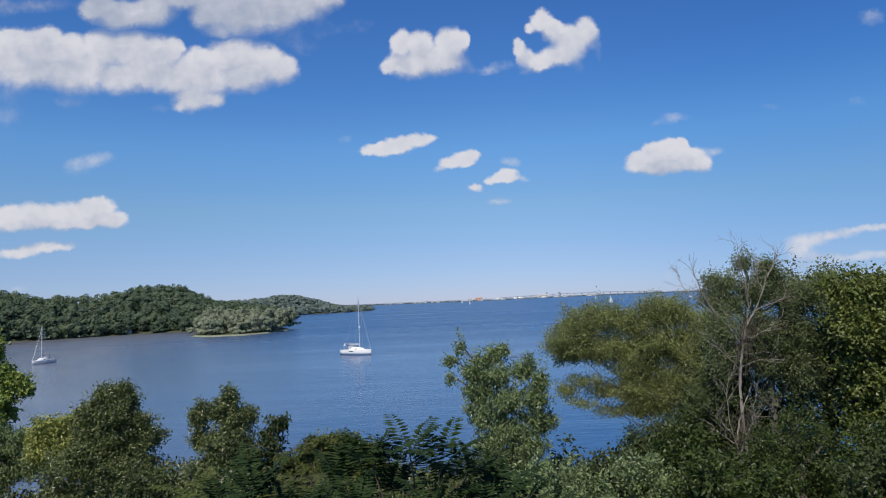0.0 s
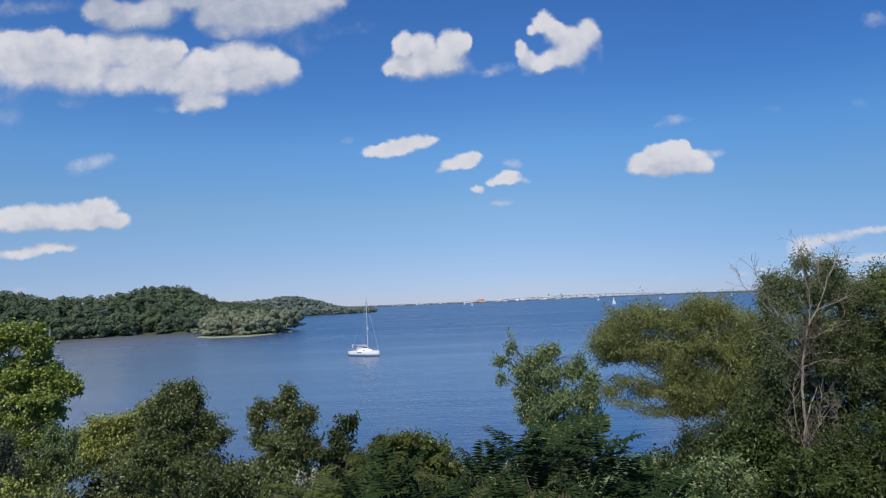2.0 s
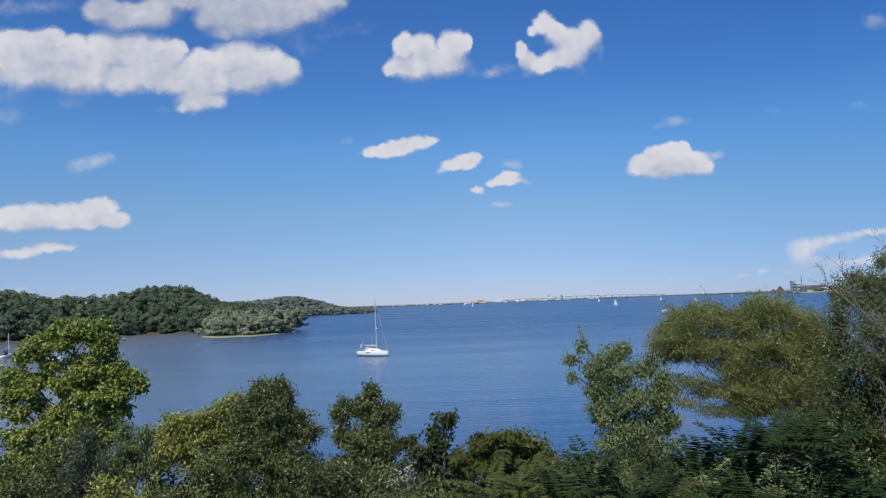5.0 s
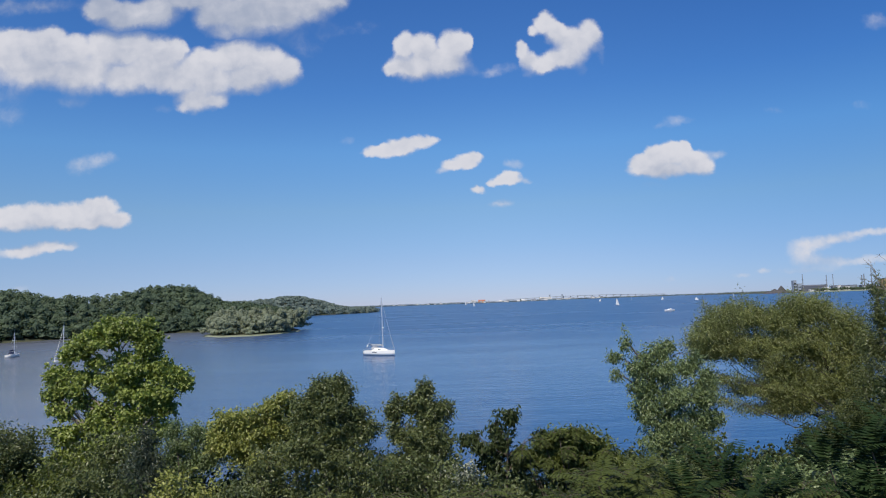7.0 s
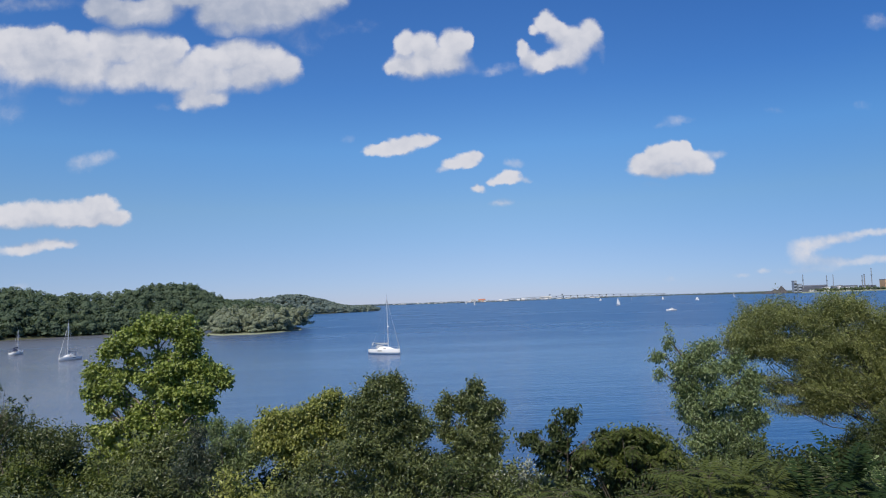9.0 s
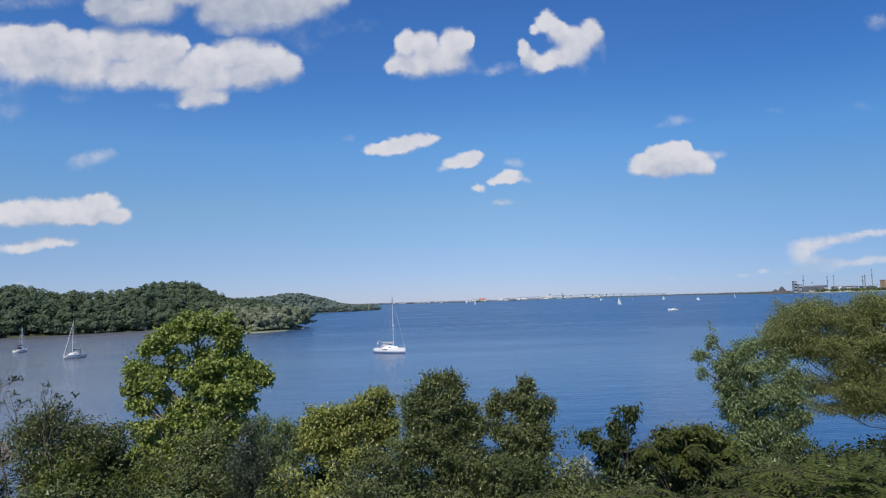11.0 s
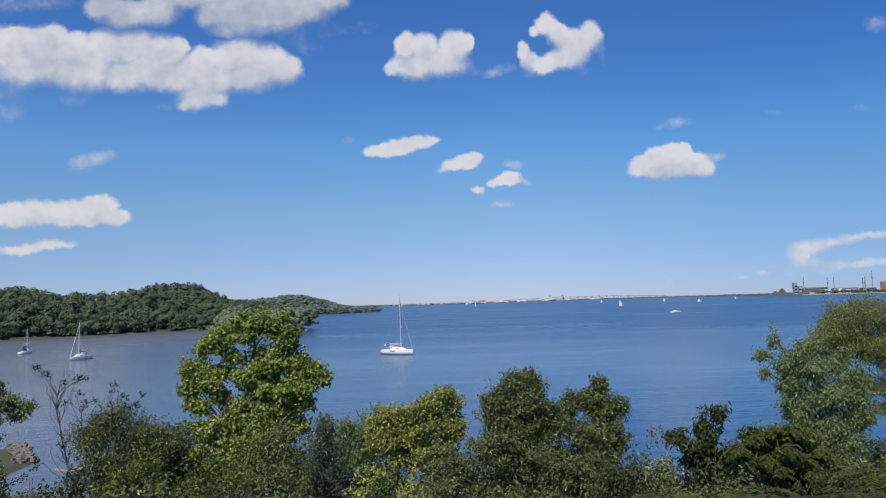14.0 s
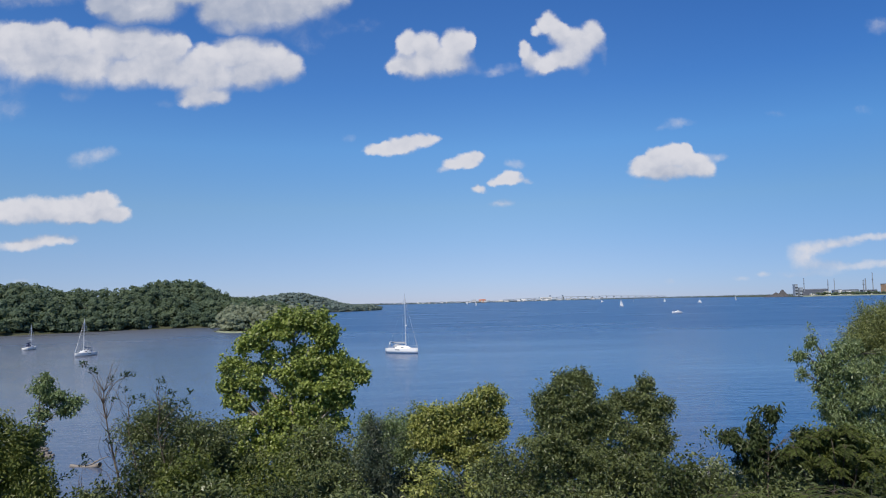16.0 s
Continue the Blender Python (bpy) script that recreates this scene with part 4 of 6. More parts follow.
def sailing_boat(name, label, at, heading, length, mast_h, beam, detail=True, cover=CANVAS_GREY, hood=CANVAS_GREY, mast_at=0.10, free=1.25, furled=True, furl=SAIL):
    """A moored sailing yacht with lowered sails; bow towards +x before turning by heading."""
    root = thing(name, at, label, "sailboat", rz=heading)
    L, B = length, beam
    xs = np.linspace(-0.5, 0.5, 15)

    def half(s):
        return 0.5 * B * (1 - max(0, (s + 0.02) / 0.52) ** 2.1) * (0.82 + 0.18 * min(1, (s + 0.5) / 0.3))

    def sheer(s):
        return free * (1 + 0.16 * (s + 0.5) ** 1.5)

    hull, foot, deck = [], [], []
    for s in xs:
        h, t = max(half(s), 0.02), sheer(s)
        x = s * L
        hull.append([(x - 0.02 * L * 0, -h, t), (x, -h * 0.99, t * 0.55), (x, -h * 0.90, 0.02), (x, h * 0.90, 0.02), (x, h * 0.99, t * 0.55), (x, h, t)])
        foot.append([(x, -h * 0.90, 0.03), (x, -h * 0.6, -0.30), (x, 0, -0.5), (x, h * 0.6, -0.30), (x, h * 0.90, 0.03)])
        deck.append([(x, -h * 0.985, t - 0.02), (x, 0, t + 0.05), (x, h * 0.985, t - 0.02)])
    part("hull", loft_bm(hull), GELCOAT, root, "glossy white hull")
    part("boot_stripe", loft_bm(foot), ANTIFOUL, root, "dark bottom paint")
    part("deck", loft_bm(deck, False), DECK, root)
    # coach roof with dark windows
    t0 = sheer(0)
    cab = []
    for s, w, h in ((-0.20, 0.62, 0.12), (-0.18, 0.64, 0.66), (0.0, 0.62, 0.70), (0.12, 0.52, 0.56), (0.22, 0.36, 0.28), (0.28, 0.22, 0.04)):
        b = 0.5 * B * w
        cab.append([(s * L, -b, t0 - 0.02), (s * L, -b * 0.9, t0 + h * 0.8), (s * L, -b * 0.6, t0 + h), (s * L, b * 0.6, t0 + h), (s * L, b * 0.9, t0 + h * 0.8), (s * L, b, t0 - 0.02)])
    cabin = part("cabin", loft_bm(cab), GELCOAT, root)
    for sg in (-1, 1):
        for s0, s1 in ((-0.12, -0.03), (-0.01, 0.09)):
            win = [[(s * L, sg * 0.5 * B * w * 0.975, t0 + 0.16), (s * L, sg * 0.5 * B * w * 0.945, t0 + 0.36)] for s, w in ((s0, 0.615), ((s0 + s1) / 2, 0.605), (s1, 0.585 if s1 < 0.05 else 0.535))]
            part("cabin_window", loft_bm(win, False), SMOKED, cabin, "dark smoked window")
        stripe = [[(s * L, sg * (max(half(s), 0.02) * 1.0 + 0.012), sheer(s) * 0.80), (s * L, sg * (max(half(s), 0.02) * 1.0 + 0.012), sheer(s) * 0.66)] for s in (-0.14, -0.06, 0.02)]
        part("hull_window", loft_bm(stripe, False), SMOKED, root, "dark hull window")
    # spray hood over the companionway
    hd = []
    for s, h in ((-0.25, 0.95), (-0.20, 1.12), (-0.15, 1.05), (-0.11, 0.5)):
        b = 0.30 * B
        hd.append([(s * L, -b, t0 + 0.3), (s * L, -b * 0.95, t0 + h * 0.75), (s * L, -b * 0.5, t0 + h), (s * L, b * 0.5, t0 + h), (s * L, b * 0.95, t0 + h * 0.75), (s * L, b, t0 + 0.3)])
    part("sprayhood", loft_bm(hd), hood, root, "canvas sprayhood")
    # rig
    mx, top = mast_at * L, mast_h
    mast = part("mast", rod_bm((mx, 0, t0 + 0.3), (mx - 0.012 * mast_h, 0, top), 0.14, 0.10), ALLOY, root, "silver aluminium mast")
    for hh, w in ((0.42, 0.36), (0.68, 0.28)):
        part("spreader", rod_bm((mx, -w * B, hh * top), (mx, w * B, hh * top), 0.035), ALLOY, mast)
    part("antenna", rod_bm((mx - 0.012 * mast_h, 0, top), (mx - 0.012 * mast_h - 0.06, 0, top + 0.9), 0.014), STEEL, mast)
    boom = part("boom", rod_bm((mx - 0.1, 0, t0 + 1.25), (-0.36 * L, 0, t0 + 1.35), 0.075), ALLOY, root)
    stow = []
    for k in range(7):
        s = k / 6
        x = mx - 0.25 - s * (mx + 0.34 * L)
        r = 0.22 - 0.10 * s
        stow.append([(x, -r * 0.7, t0 + 1.32), (x, -r * 0.6, t0 + 1.45 + r * 0.4), (x, 0, t0 + 1.5 + r), (x, r * 0.6, t0 + 1.45 + r * 0.4), (x, r * 0.7, t0 + 1.32)])
    part("sail_cover", loft_bm(stow), cover, boom, "stowed mainsail under its cover")
    bowp = (0.485 * L, 0, sheer(0.5))
    head = (mx - 0.011 * mast_h, 0, top * 0.965)
    part("forestay", rod_bm(bowp, head, 0.06 if furled else 0.02, 0.03 if furled else 0.02), furl if furled else STEEL, root, "furled headsail on its stay")
    part("backstay", rod_bm((-0.49 * L, 0, sheer(-0.5)), head, 0.02), STEEL, root)
    for sg in (-1, 1):
        y = sg * 0.40 * B
        part("shroud", rod_bm((mx - 0.3, y, t0), (mx - 0.01 * mast_h, sg * 0.28 * B, 0.68 * top), 0.016), STEEL, root)
        part("shroud", rod_bm((mx - 0.01 * mast_h, sg * 0.28 * B, 0.68 * top), (head[0], 0, top * 0.96), 0.016), STEEL, root)
    # guard rails
    for sg in (-1, 1):
        pts = []
        for s in np.linspace(-0.48, 0.46, 8):
            h = max(half(s), 0.05) * 0.95
            base = (s * L, sg * h, sheer(s))
            pts.append((s * L, sg * h, sheer(s) + 0.62))
            part("stanchion", rod_bm(base, pts[-1], 0.016, sides=5), STEEL, root)
        v, f = tube(np.array(pts), [0.010] * len(pts), 4)
        bm = bmesh.new()
        vs = [bm.verts.new(p) for p in v]
        for q in f:
            bm.faces.new([vs[i] for i in q])
        part("guard_wire", bm, STEEL, root)
    part("pulpit", rod_bm((0.44 * L, -0.25, sheer(0.45) + 0.62), (0.5 * L, 0, sheer(0.5) + 0.68), 0.02), STEEL, root)
    if detail:
        part("swim_platform", box_bm((0.55, 0.62 * B, 0.07), (-0.5 * L - 0.25, 0, 0.32), 0.02), TEAK, root, "folded-down teak swim platform")
        staff = part("flagstaff", rod_bm((-0.485 * L, 0.2 * B, t0), (-0.50 * L, 0.2 * B, t0 + 1.5), 0.014), TEAK, root)
        flag = [[(-0.50 * L - k * 0.12, 0.2 * B + 0.05 * math.sin(k * 1.6), t0 + 1.48 - 0.05 * k), (-0.50 * L - k * 0.12, 0.2 * B + 0.05 * math.sin(k * 1.6), t0 + 1.02 - 0.06 * k)] for k in range(5)]
        part("flag", loft_bm(flag, False), SAIL, staff, "small pale flag")
        part("radar", rod_bm((mx + 0.1, 0, 0.47 * top), (mx + 0.1, 0, 0.47 * top + 0.25), 0.3, 0.26, 12), GELCOAT, mast, "white radar dome")
        for sg in (-1, 1):
            wheel = bmesh.new()
            ring = [(-0.34 * L, sg * 0.22 * B + 0.4 * math.cos(a), t0 + 0.75 + 0.4 * math.sin(a)) for a in np.linspace(0, 2 * math.pi, 17)]
            v, f = tube(np.array(ring), [0.018] * 17, 4)
            vs = [wheel.verts.new(p) for p in v]
            for q in f:
                wheel.faces.new([vs[i] for i in q])
            part("steering_wheel", wheel, STEEL, root)
            part("arch_leg", rod_bm((-0.40 * L, sg * 0.38 * B, t0), (-0.37 * L, sg * 0.30 * B, t0 + 1.75), 0.025), STEEL, root)
        part("bimini", loft_bm([[(x * L, y * B, t0 + 1.72 + 0.10 * (1 - (y / 0.32) ** 2)) for y in (-0.32, -0.16, 0, 0.16, 0.32)] for x in (-0.40, -0.36, -0.31)], False), CANVAS_GREY, root, "folded canvas sunshade")
    return root


sailing_boat("cruising_yacht", "white cruising yacht at anchor, sails stowed, bare mast", (-23.4, 187.5, 0), -36, 10.3, 15.6, 3.6, furl=CANVAS_GREY)
sailing_boat("small_yacht", "small white yacht at a mooring with furled headsail", (-119.2, 204.5, 0), 258, 8.2, 11.0, 2.7, False, CANVAS_GREY, CANVAS_GREY, 0.06, 0.95)
sailing_boat("moored_yacht", "small white yacht at a mooring with navy sail cover", (-158.0, 242.0, 0), 94, 7.4, 8.6, 2.5, False, CANVAS_BLUE, CANVAS_BLUE, 0.06, 0.9, False)


def dinghy_under_sail(at, heading, length, mast_h, heel, label):
    root = thing("sailing_dinghy", at, label, "sailboat", "boats sailing far out on the bay", rz=heading)
    L = length
    hull = []
    for s in np.linspace(-0.5, 0.5, 9):
        h = 0.16 * L * (1 - max(0, s / 0.5) ** 2) + 0.02
        hull.append([(s * L, -h, 0.75), (s * L, -h * 0.7, -0.1), (s * L, 0, -0.3), (s * L, h * 0.7, -0.1), (s * L, h, 0.75)])
    part("hull", loft_bm(hull), GELCOAT, root)
    tip = (0.05 * L, heel, mast_h)
    part("mast", rod_bm((0.08 * L, 0, 0.5), tip, 0.08), ALLOY, root)
    main, jib = [], []
    for k in range(7):
        s = k / 6
        z = 1.4 + s * (mast_h - 1.6)
        c = (0.06 * L, heel * s, z)
        w = 0.46 * L * (1 - s) ** 0.85 + 0.05
        main.append([(c[0] - q * w, c[1] + 0.10 * w * math.sin(math.pi * q), z) for q in (0, 0.25, 0.5, 0.75, 1.0)])
        w = 0.36 * L * (1 - s) + 0.03
        jib.append([(0.12 * L + 0.34 * L * (1 - s) - q * w, heel * s * 0.85 + 0.12 * w * math.sin(math.pi * q), 0.9 + s * (mast_h * 0.82)) for q in (0, 0.33, 0.66, 1.0)])
    part("mainsail", loft_bm(main, False), SAIL, root, "white mainsail")
    part("jib", loft_bm(jib, False), SAIL, root, "white jib")
    return root


for x, y, L, h, hd, lab in ((231, 923, 7.5, 10.5, 25, "small yacht under full white sail"), (404, 1768, 7, 7, 160, "distant small yacht with low white sail"),
                            (473, 1724, 6, 8.5, 60, "distant small yacht with narrow white sail"), (490, 1533, 6, 8, 150, "distant yacht with tilted white sail"),
                            (432, 1173, 8.5, 6.5, 10, "distant small yacht with reefed sail"), (633, 1492, 7, 11, 40, "distant yacht under tall white sail"),
                            (68, 1595, 7.5, 12, 120, "distant dinghy with white sail"), (68, 2183, 8, 13, 35, "distant dinghy sailing near the far shore"),
                            (270, 2870, 9, 14, 75, "distant yacht sailing near the far shore")):
    dinghy_under_sail((x, y, 0), hd, L, h, 0.12 * h, lab)


def motor_cruiser():
    root = thing("motor_cruiser", (172.2, 535.5, 0), "white motor cruiser lying out on the bay", "motorboat", rz=172)
    L = 7.8
    hull = []
    for s in np.linspace(-0.5, 0.5, 11):
        h = 1.3 * (1 - max(0, (s - 0.05) / 0.45) ** 2.2) + 0.03
        t = 1.15 + 0.35 * (s + 0.5) ** 2
        hull.append([(s * L, -h, t), (s * L, -h * 0.85, 0.2), (s * L, 0, -0.4), (s * L, h * 0.85, 0.2), (s * L, h, t)])
    part("hull", loft_bm(hull), GELCOAT, root)
    part("deck", loft_bm([[(p[0][0], p[0][1] * 0.98, p[0][2] - 0.03), (p[4][0], p[4][1] * 0.98, p[4][2] - 0.03)] for p in hull], False), DECK, root)
    cab = [[(x, -b, 1.2), (x, -b * 0.9, 1.2 + h), (x, b * 0.9, 1.2 + h), (x, b, 1.2)] for x, b, h in ((-1.6, 1.0, 0.9), (-0.2, 1.05, 1.0), (0.9, 0.95, 0.55), (2.0, 0.6, 0.12))]
    part("cabin", loft_bm(cab), GELCOAT, root)
    for sg in (-1, 1):
        part("cabin_window", loft_bm([[(x, sg * b, 1.55), (x, sg * (b - 0.05), 1.95)] for x, b in ((-1.4, 1.0), (-0.2, 1.03), (0.3, 1.02))], False), SMOKED, root, "dark side window")
    part("windscreen", loft_bm([[(0.35, y, 2.1), (0.95, y, 1.75)] for y in (-0.8, 0, 0.8)], False), SMOKED, root, "raked windscreen")
    part("rail", rod_bm((1.6, 0.5, 1.9), (3.8, 0.05, 2.1), 0.03), STEEL, root)


motor_cruiser()


# ---- the far bridge, the far town and the works ----
def bridge():
    root = thing("bridge", (1000, 4350, 0), "long high road bridge on slender piers across the bay mouth", "bridge")
    xs = np.linspace(380 - 1000, 1420 - 1000, 40)

    def deck_z(x):
        return 9.0 + 11.0 * np.clip((x + 620) / 380, 0, 1) ** 0.8 - 9.0 * np.clip((x - 60) / 360, 0, 1)

    secs = [[(x, -7, deck_z(x)), (x, -7, deck_z(x) + 3.2), (x, 7, deck_z(x) + 3.2), (x, 7, deck_z(x)), (x, -7, deck_z(x))] for x in xs]
    part("deck", loft_bm(secs, False), BRIDGE_STEEL, root, "grey-blue bridge deck")
    for x in np.arange(-600, 420, 46.0):
        part("pier", box_bm((5.5, 10, float(deck_z(x)) + 3), (x, 0, -3), 0.4, 0.85), CONCRETE, root)
    for x in (-322, -242):
        tower = part("tower", box_bm((9, 9, 33), (x, -16, -2), 0.5, 0.9), BRIDGE_STEEL, root, "steel lift-bridge tower")
        part("cap", box_bm((11, 11, 2.5), (x, -16, 31.003), 0.3), BRIDGE_STEEL, tower)
    part("truss", box_bm((72, 6, 4), (-282, -16, 7), 0.3), BRIDGE_STEEL, root)


bridge()


def building(name, at, size, wall, roof, label, pitched=False, group="", rows=0):
    root = thing(name, at, label, "building", group)
    w, d, h = size
    part("wall", box_bm((w, d, h), (0, 0, -1), 0.15), wall, root)
    if pitched:
        part("roof", loft_bm([[(-w * 0.52, -d * 0.55, h - 1), (-w * 0.52, 0, h - 1 + 0.35 * d), (-w * 0.52, d * 0.55, h - 1)], [(w * 0.52, -d * 0.55, h - 1), (w * 0.52, 0, h - 1 + 0.35 * d), (w * 0.52, d * 0.55, h - 1)]]), roof, root)
    else:
        part("roof", box_bm((w * 1.02, d * 1.02, max(0.6, h * 0.06)), (0, 0, h - 0.997), 0.1), roof, root)
    for k in range(rows):
        part("window", box_bm((w * 0.9, 0.3, h * 0.12), (0, -d / 2 - 0.05, h * (0.15 + 0.8 * k / max(rows, 1)) - 0.5)), SMOKED, root, "dark window band")
    return root


town = random.Random(12)
for k in range(80):
    x = town.uniform(-330, 1050)
    line = float(np.interp(x, [-2000, -400, 200, 480, 700, 2200], [3600, 3500, 3400, 3800, 4250, 4250]))
    w, h = town.uniform(5, 24) * (0.55 if x < 100 else 1.0), town.uniform(3, 7.5) * (0.7 if x < 100 else 1.0)
    near = 0.5 + 0.5 * line / 4250
    wall, roof = town.choice([(WALL_PALE, ROOF_DARK), (WALL_PALE, WALL_PALE), (WALL_PALE, WALL_GREY), (WALL_GREY, ROOF_DARK)])
    building("shore_building", (x, line + town.uniform(10, 30), 2.5), (w * near, 12, h * near), wall, roof, "low pale building on the far shore", town.random() < 0.4, "far shore buildings", 1 if h > 6 else 0)
building("shore_hall", (150, 3430, 2.5), (22, 18, 14), WALL_PALE, ROOF_DARK, "white block on the far shore", False, "far shore buildings", 2)
building("shore_hall", (192, 3432, 2.5), (34, 18, 9), WALL_ORANGE, ROOF_RED, "orange-red hall on the far shore", True, "far shore buildings")
building("shore_hall", (640, 4270, 2.5), (75, 25, 18), WALL_PALE, WALL_PALE, "large pale building beside the bridge", False, "far shore buildings", 2)


def chimney(at, height, r, mat, label, lattice=False):
    root = thing("chimney", at, label, "chimney", "works chimneys")
    part("shaft", rod_bm((0, 0, -1), (0, 0, height), r, r * 0.7, 10), mat, root)
    part("rim", rod_bm((0, 0, height), (0, 0, height + r), r * 1.0, r * 1.0, 10), WALL_DARK_HAZED, root)
    if lattice:
        part("platform", rod_bm((0, 0, height * 0.7), (0, 0, height * 0.7 + 1.2), r * 2.2, r * 2.2, 10), WALL_DARK_HAZED, root)


# the towers borrow the pale bluish bridge steel to stand in for haze
building("coal_tower", (1238, 2400, 2.2), (10, 16, 40), BRIDGE_STEEL, WALL_GREY, "tall works tower, slate grey paled for haze", False, "steelworks", 3)
building("coal_tower", (1256, 2402, 2.2), (13, 16, 29), BRIDGE_STEEL, WALL_GREY, "lower works tower, slate grey paled for haze", False, "steelworks", 2)
building("rolling_shed", (1322, 2425, 2.2), (88, 14, 20), WALL_DARK_HAZED, WALL_DARK_HAZED, "long dark works shed", True, "steelworks")
building("rolling_shed", (1432, 2430, 2.2), (90, 12, 16), WALL_GREY, WALL_DARK_HAZED, "long grey works shed", True, "steelworks")
building("rolling_shed", (1522, 2440, 2.2), (44, 30, 17), WALL_DARK_HAZED, WALL_DARK_HAZED, "dark works shed beside the chimneys", False, "steelworks", 1)
building("ochre_block", (1572, 2400, 2.2), (44, 30, 36), WALL_ORANGE, WALL_GREY, "ochre works block by the shore", False, "steelworks", 2)
yard = random.Random(3)
for k in range(14):
    building("works_hut", (1268 + k * 21 + yard.uniform(-6, 6), 2395 + yard.uniform(-8, 8), 2.2), (yard.uniform(6, 20), 10, yard.uniform(7, 20)), yard.choice([WALL_DARK_HAZED, WALL_GREY, WALL_DARK_HAZED, WALL_PALE]), WALL_DARK_HAZED,
             "small works building among the sheds", yard.random() < 0.5, "steelworks")
building("boathouse", (-201, 439.5, 1.0), (2.6, 2.4, 2.6), WALL_PALE, ROOF_DARK, "small white boathouse at the foot of the wood", True)
building("white_tank", (1345, 2380, 2.2), (8, 8, 14), WALL_PALE, WALL_PALE, "small white tank house at the works", False, "steelworks")
for x, h, r, lat in ((1275, 60, 1.6, True), (1360, 54, 1.7, True), (1383, 57, 1.4, False), (1486, 50, 2.0, True), (1494, 54, 2.4, False), (1520, 75, 1.7, True)):
    chimney((x, 2410, 2.2), h, r, WALL_GREY, "slim grey works chimney", lat)


def quay():
    x = np.linspace(1206, 1680, 40)
    y = 2296 - 0.10 * (x - 1195) + 2 * np.sin(x * 0.07)
    rows = [np.stack([x, y - 6, np.full(40, -0.5)], 1), np.stack([x, y, np.full(40, 2.6)], 1), np.stack([x, y + 28, np.full(40, 3.4)], 1), np.stack([x, y + 34, np.full(40, 1.0)], 1)]
    v = np.stack(rows, 1).reshape(-1, 3)
    i, j = np.meshgrid(np.arange(39), np.arange(3), indexing="ij")
    f = np.stack([i * 4 + j, (i + 1) * 4 + j, (i + 1) * 4 + j + 1, i * 4 + j + 1], -1).reshape(-1, 4)
    tagged(array_part("works_shore", v, f, SAND, None), "pale stony shore in front of the works", "shore", kind="structure")


quay()


def heap(at, r, h, label):
    rng = np.random.default_rng(int(at[0]))
    bm = bmesh.new()
    bmesh.ops.create_cone(bm, segments=20, radius1=r, radius2=r * 0.12, depth=h, cap_ends=True)
    bmesh.ops.subdivide_edges(bm, edges=bm.edges[:], cuts=2)
    for v in bm.verts:
        v.co += Vector(noise.noise_vector(v.co * 0.12 + Vector(at))) * 2.2
        v.co.z += h / 2 - 1
    root = thing("stockpile", at, label, "stockpile", "stockpiles")
    part("mound", bm, COAL, root)


for x, r, h in ((1212, 22, 26), (1188, 24, 16), (1165, 20, 9)):
    heap((x, 2440, 0.5), r, h, "dark conical stockpile at the pier's end")


# ---- the near bank: trees, tallest first ----
tree("willow", "broad olive-green willow leaning out over the water", "tree", (14.2, 29.6), [
    (5.17, 12.03, 0.85, 0.81), (5.98, 12.71, 0.95, 0.81), (7.07, 13.03, 1.00, 0.67), (8.18, 12.77, 0.86, 0.62), (9.23, 13.16, 0.81, 0.71), (10.21, 13.12, 0.91, 0.71), (11.09, 12.52, 0.86, 0.71), (11.74, 11.72, 0.90, 0.85), (5.71, 11.54, 1.00, 0.52), (6.87, 11.73, 1.09, 0.76), (8.04, 11.55, 1.09, 0.85), (9.26, 11.88, 1.09, 0.90), (10.42, 11.46, 1.09, 0.95)] + [
    (11.34, 10.56, 0.99, 0.95), (7.87, 10.69, 0.80, 0.43, 0.7), (8.96, 10.41, 0.99, 0.76), (10.11, 9.90, 1.09, 0.90), (11.07, 9.24, 0.99, 0.85), (5.33, 9.96, 0.75, 0.36, 0.45), (6.11, 10.33, 0.90, 0.24, 0.5), (7.03, 9.85, 1.00, 0.38, 0.65), (5.89, 9.43, 0.80, 0.20, 0.4), (7.30, 9.00, 1.00, 0.24, 0.6), (8.40, 9.20, 0.80, 0.57), (8.16, 9.86, 0.94, 0.61), (9.31, 9.30, 0.94, 0.66)],
    LEAF_WILLOW, (0.105, 0.032), 190000, 0.45, 0.12, girth=0.20, seed=11, wood=DARK_BARK, steep=0.55, outward=0.7, shell=0.35, per_twig=26, limb=0.17, bend=0.20)
tree("birch_like_tree", "slender light-green tree with loose drooping sprays", "tree", (2.7, 25.0), [
    (0.65, 12.38, 0.19, 0.33, 0.5), (0.25, 11.81, 0.35, 0.19, 0.6), (0.25, 11.21, 0.23, 0.21, 0.45), (1.37, 11.78, 0.45, 0.27, 0.8), (1.89, 12.00, 0.41, 0.37), (2.28, 12.19, 0.14, 0.31, 0.5), (1.04, 11.36, 0.52, 0.31), (1.90, 11.22, 0.72, 0.45), (2.90, 11.39, 0.54, 0.37), (3.17, 11.78, 0.14, 0.25, 0.4), (3.50, 11.06, 0.35, 0.49, 0.8), (1.21, 10.64, 0.58, 0.45), (2.23, 10.32, 0.82, 0.53), (3.26, 10.35, 0.58, 0.53), (1.28, 9.83, 0.57, 0.53), (2.39, 9.38, 0.90, 0.57), (3.42, 9.50, 0.57, 0.49), (3.89, 9.56, 0.25, 0.25, 0.45), (1.60, 8.85, 0.70, 0.49), (2.96, 8.65, 0.78, 0.49), (2.31, 7.93, 1.18, 0.61)],
    LEAF_LIGHT, (0.125, 0.046), 42000, 0.5, 0.10, girth=0.12, seed=12, shell=0.2, per_twig=26)
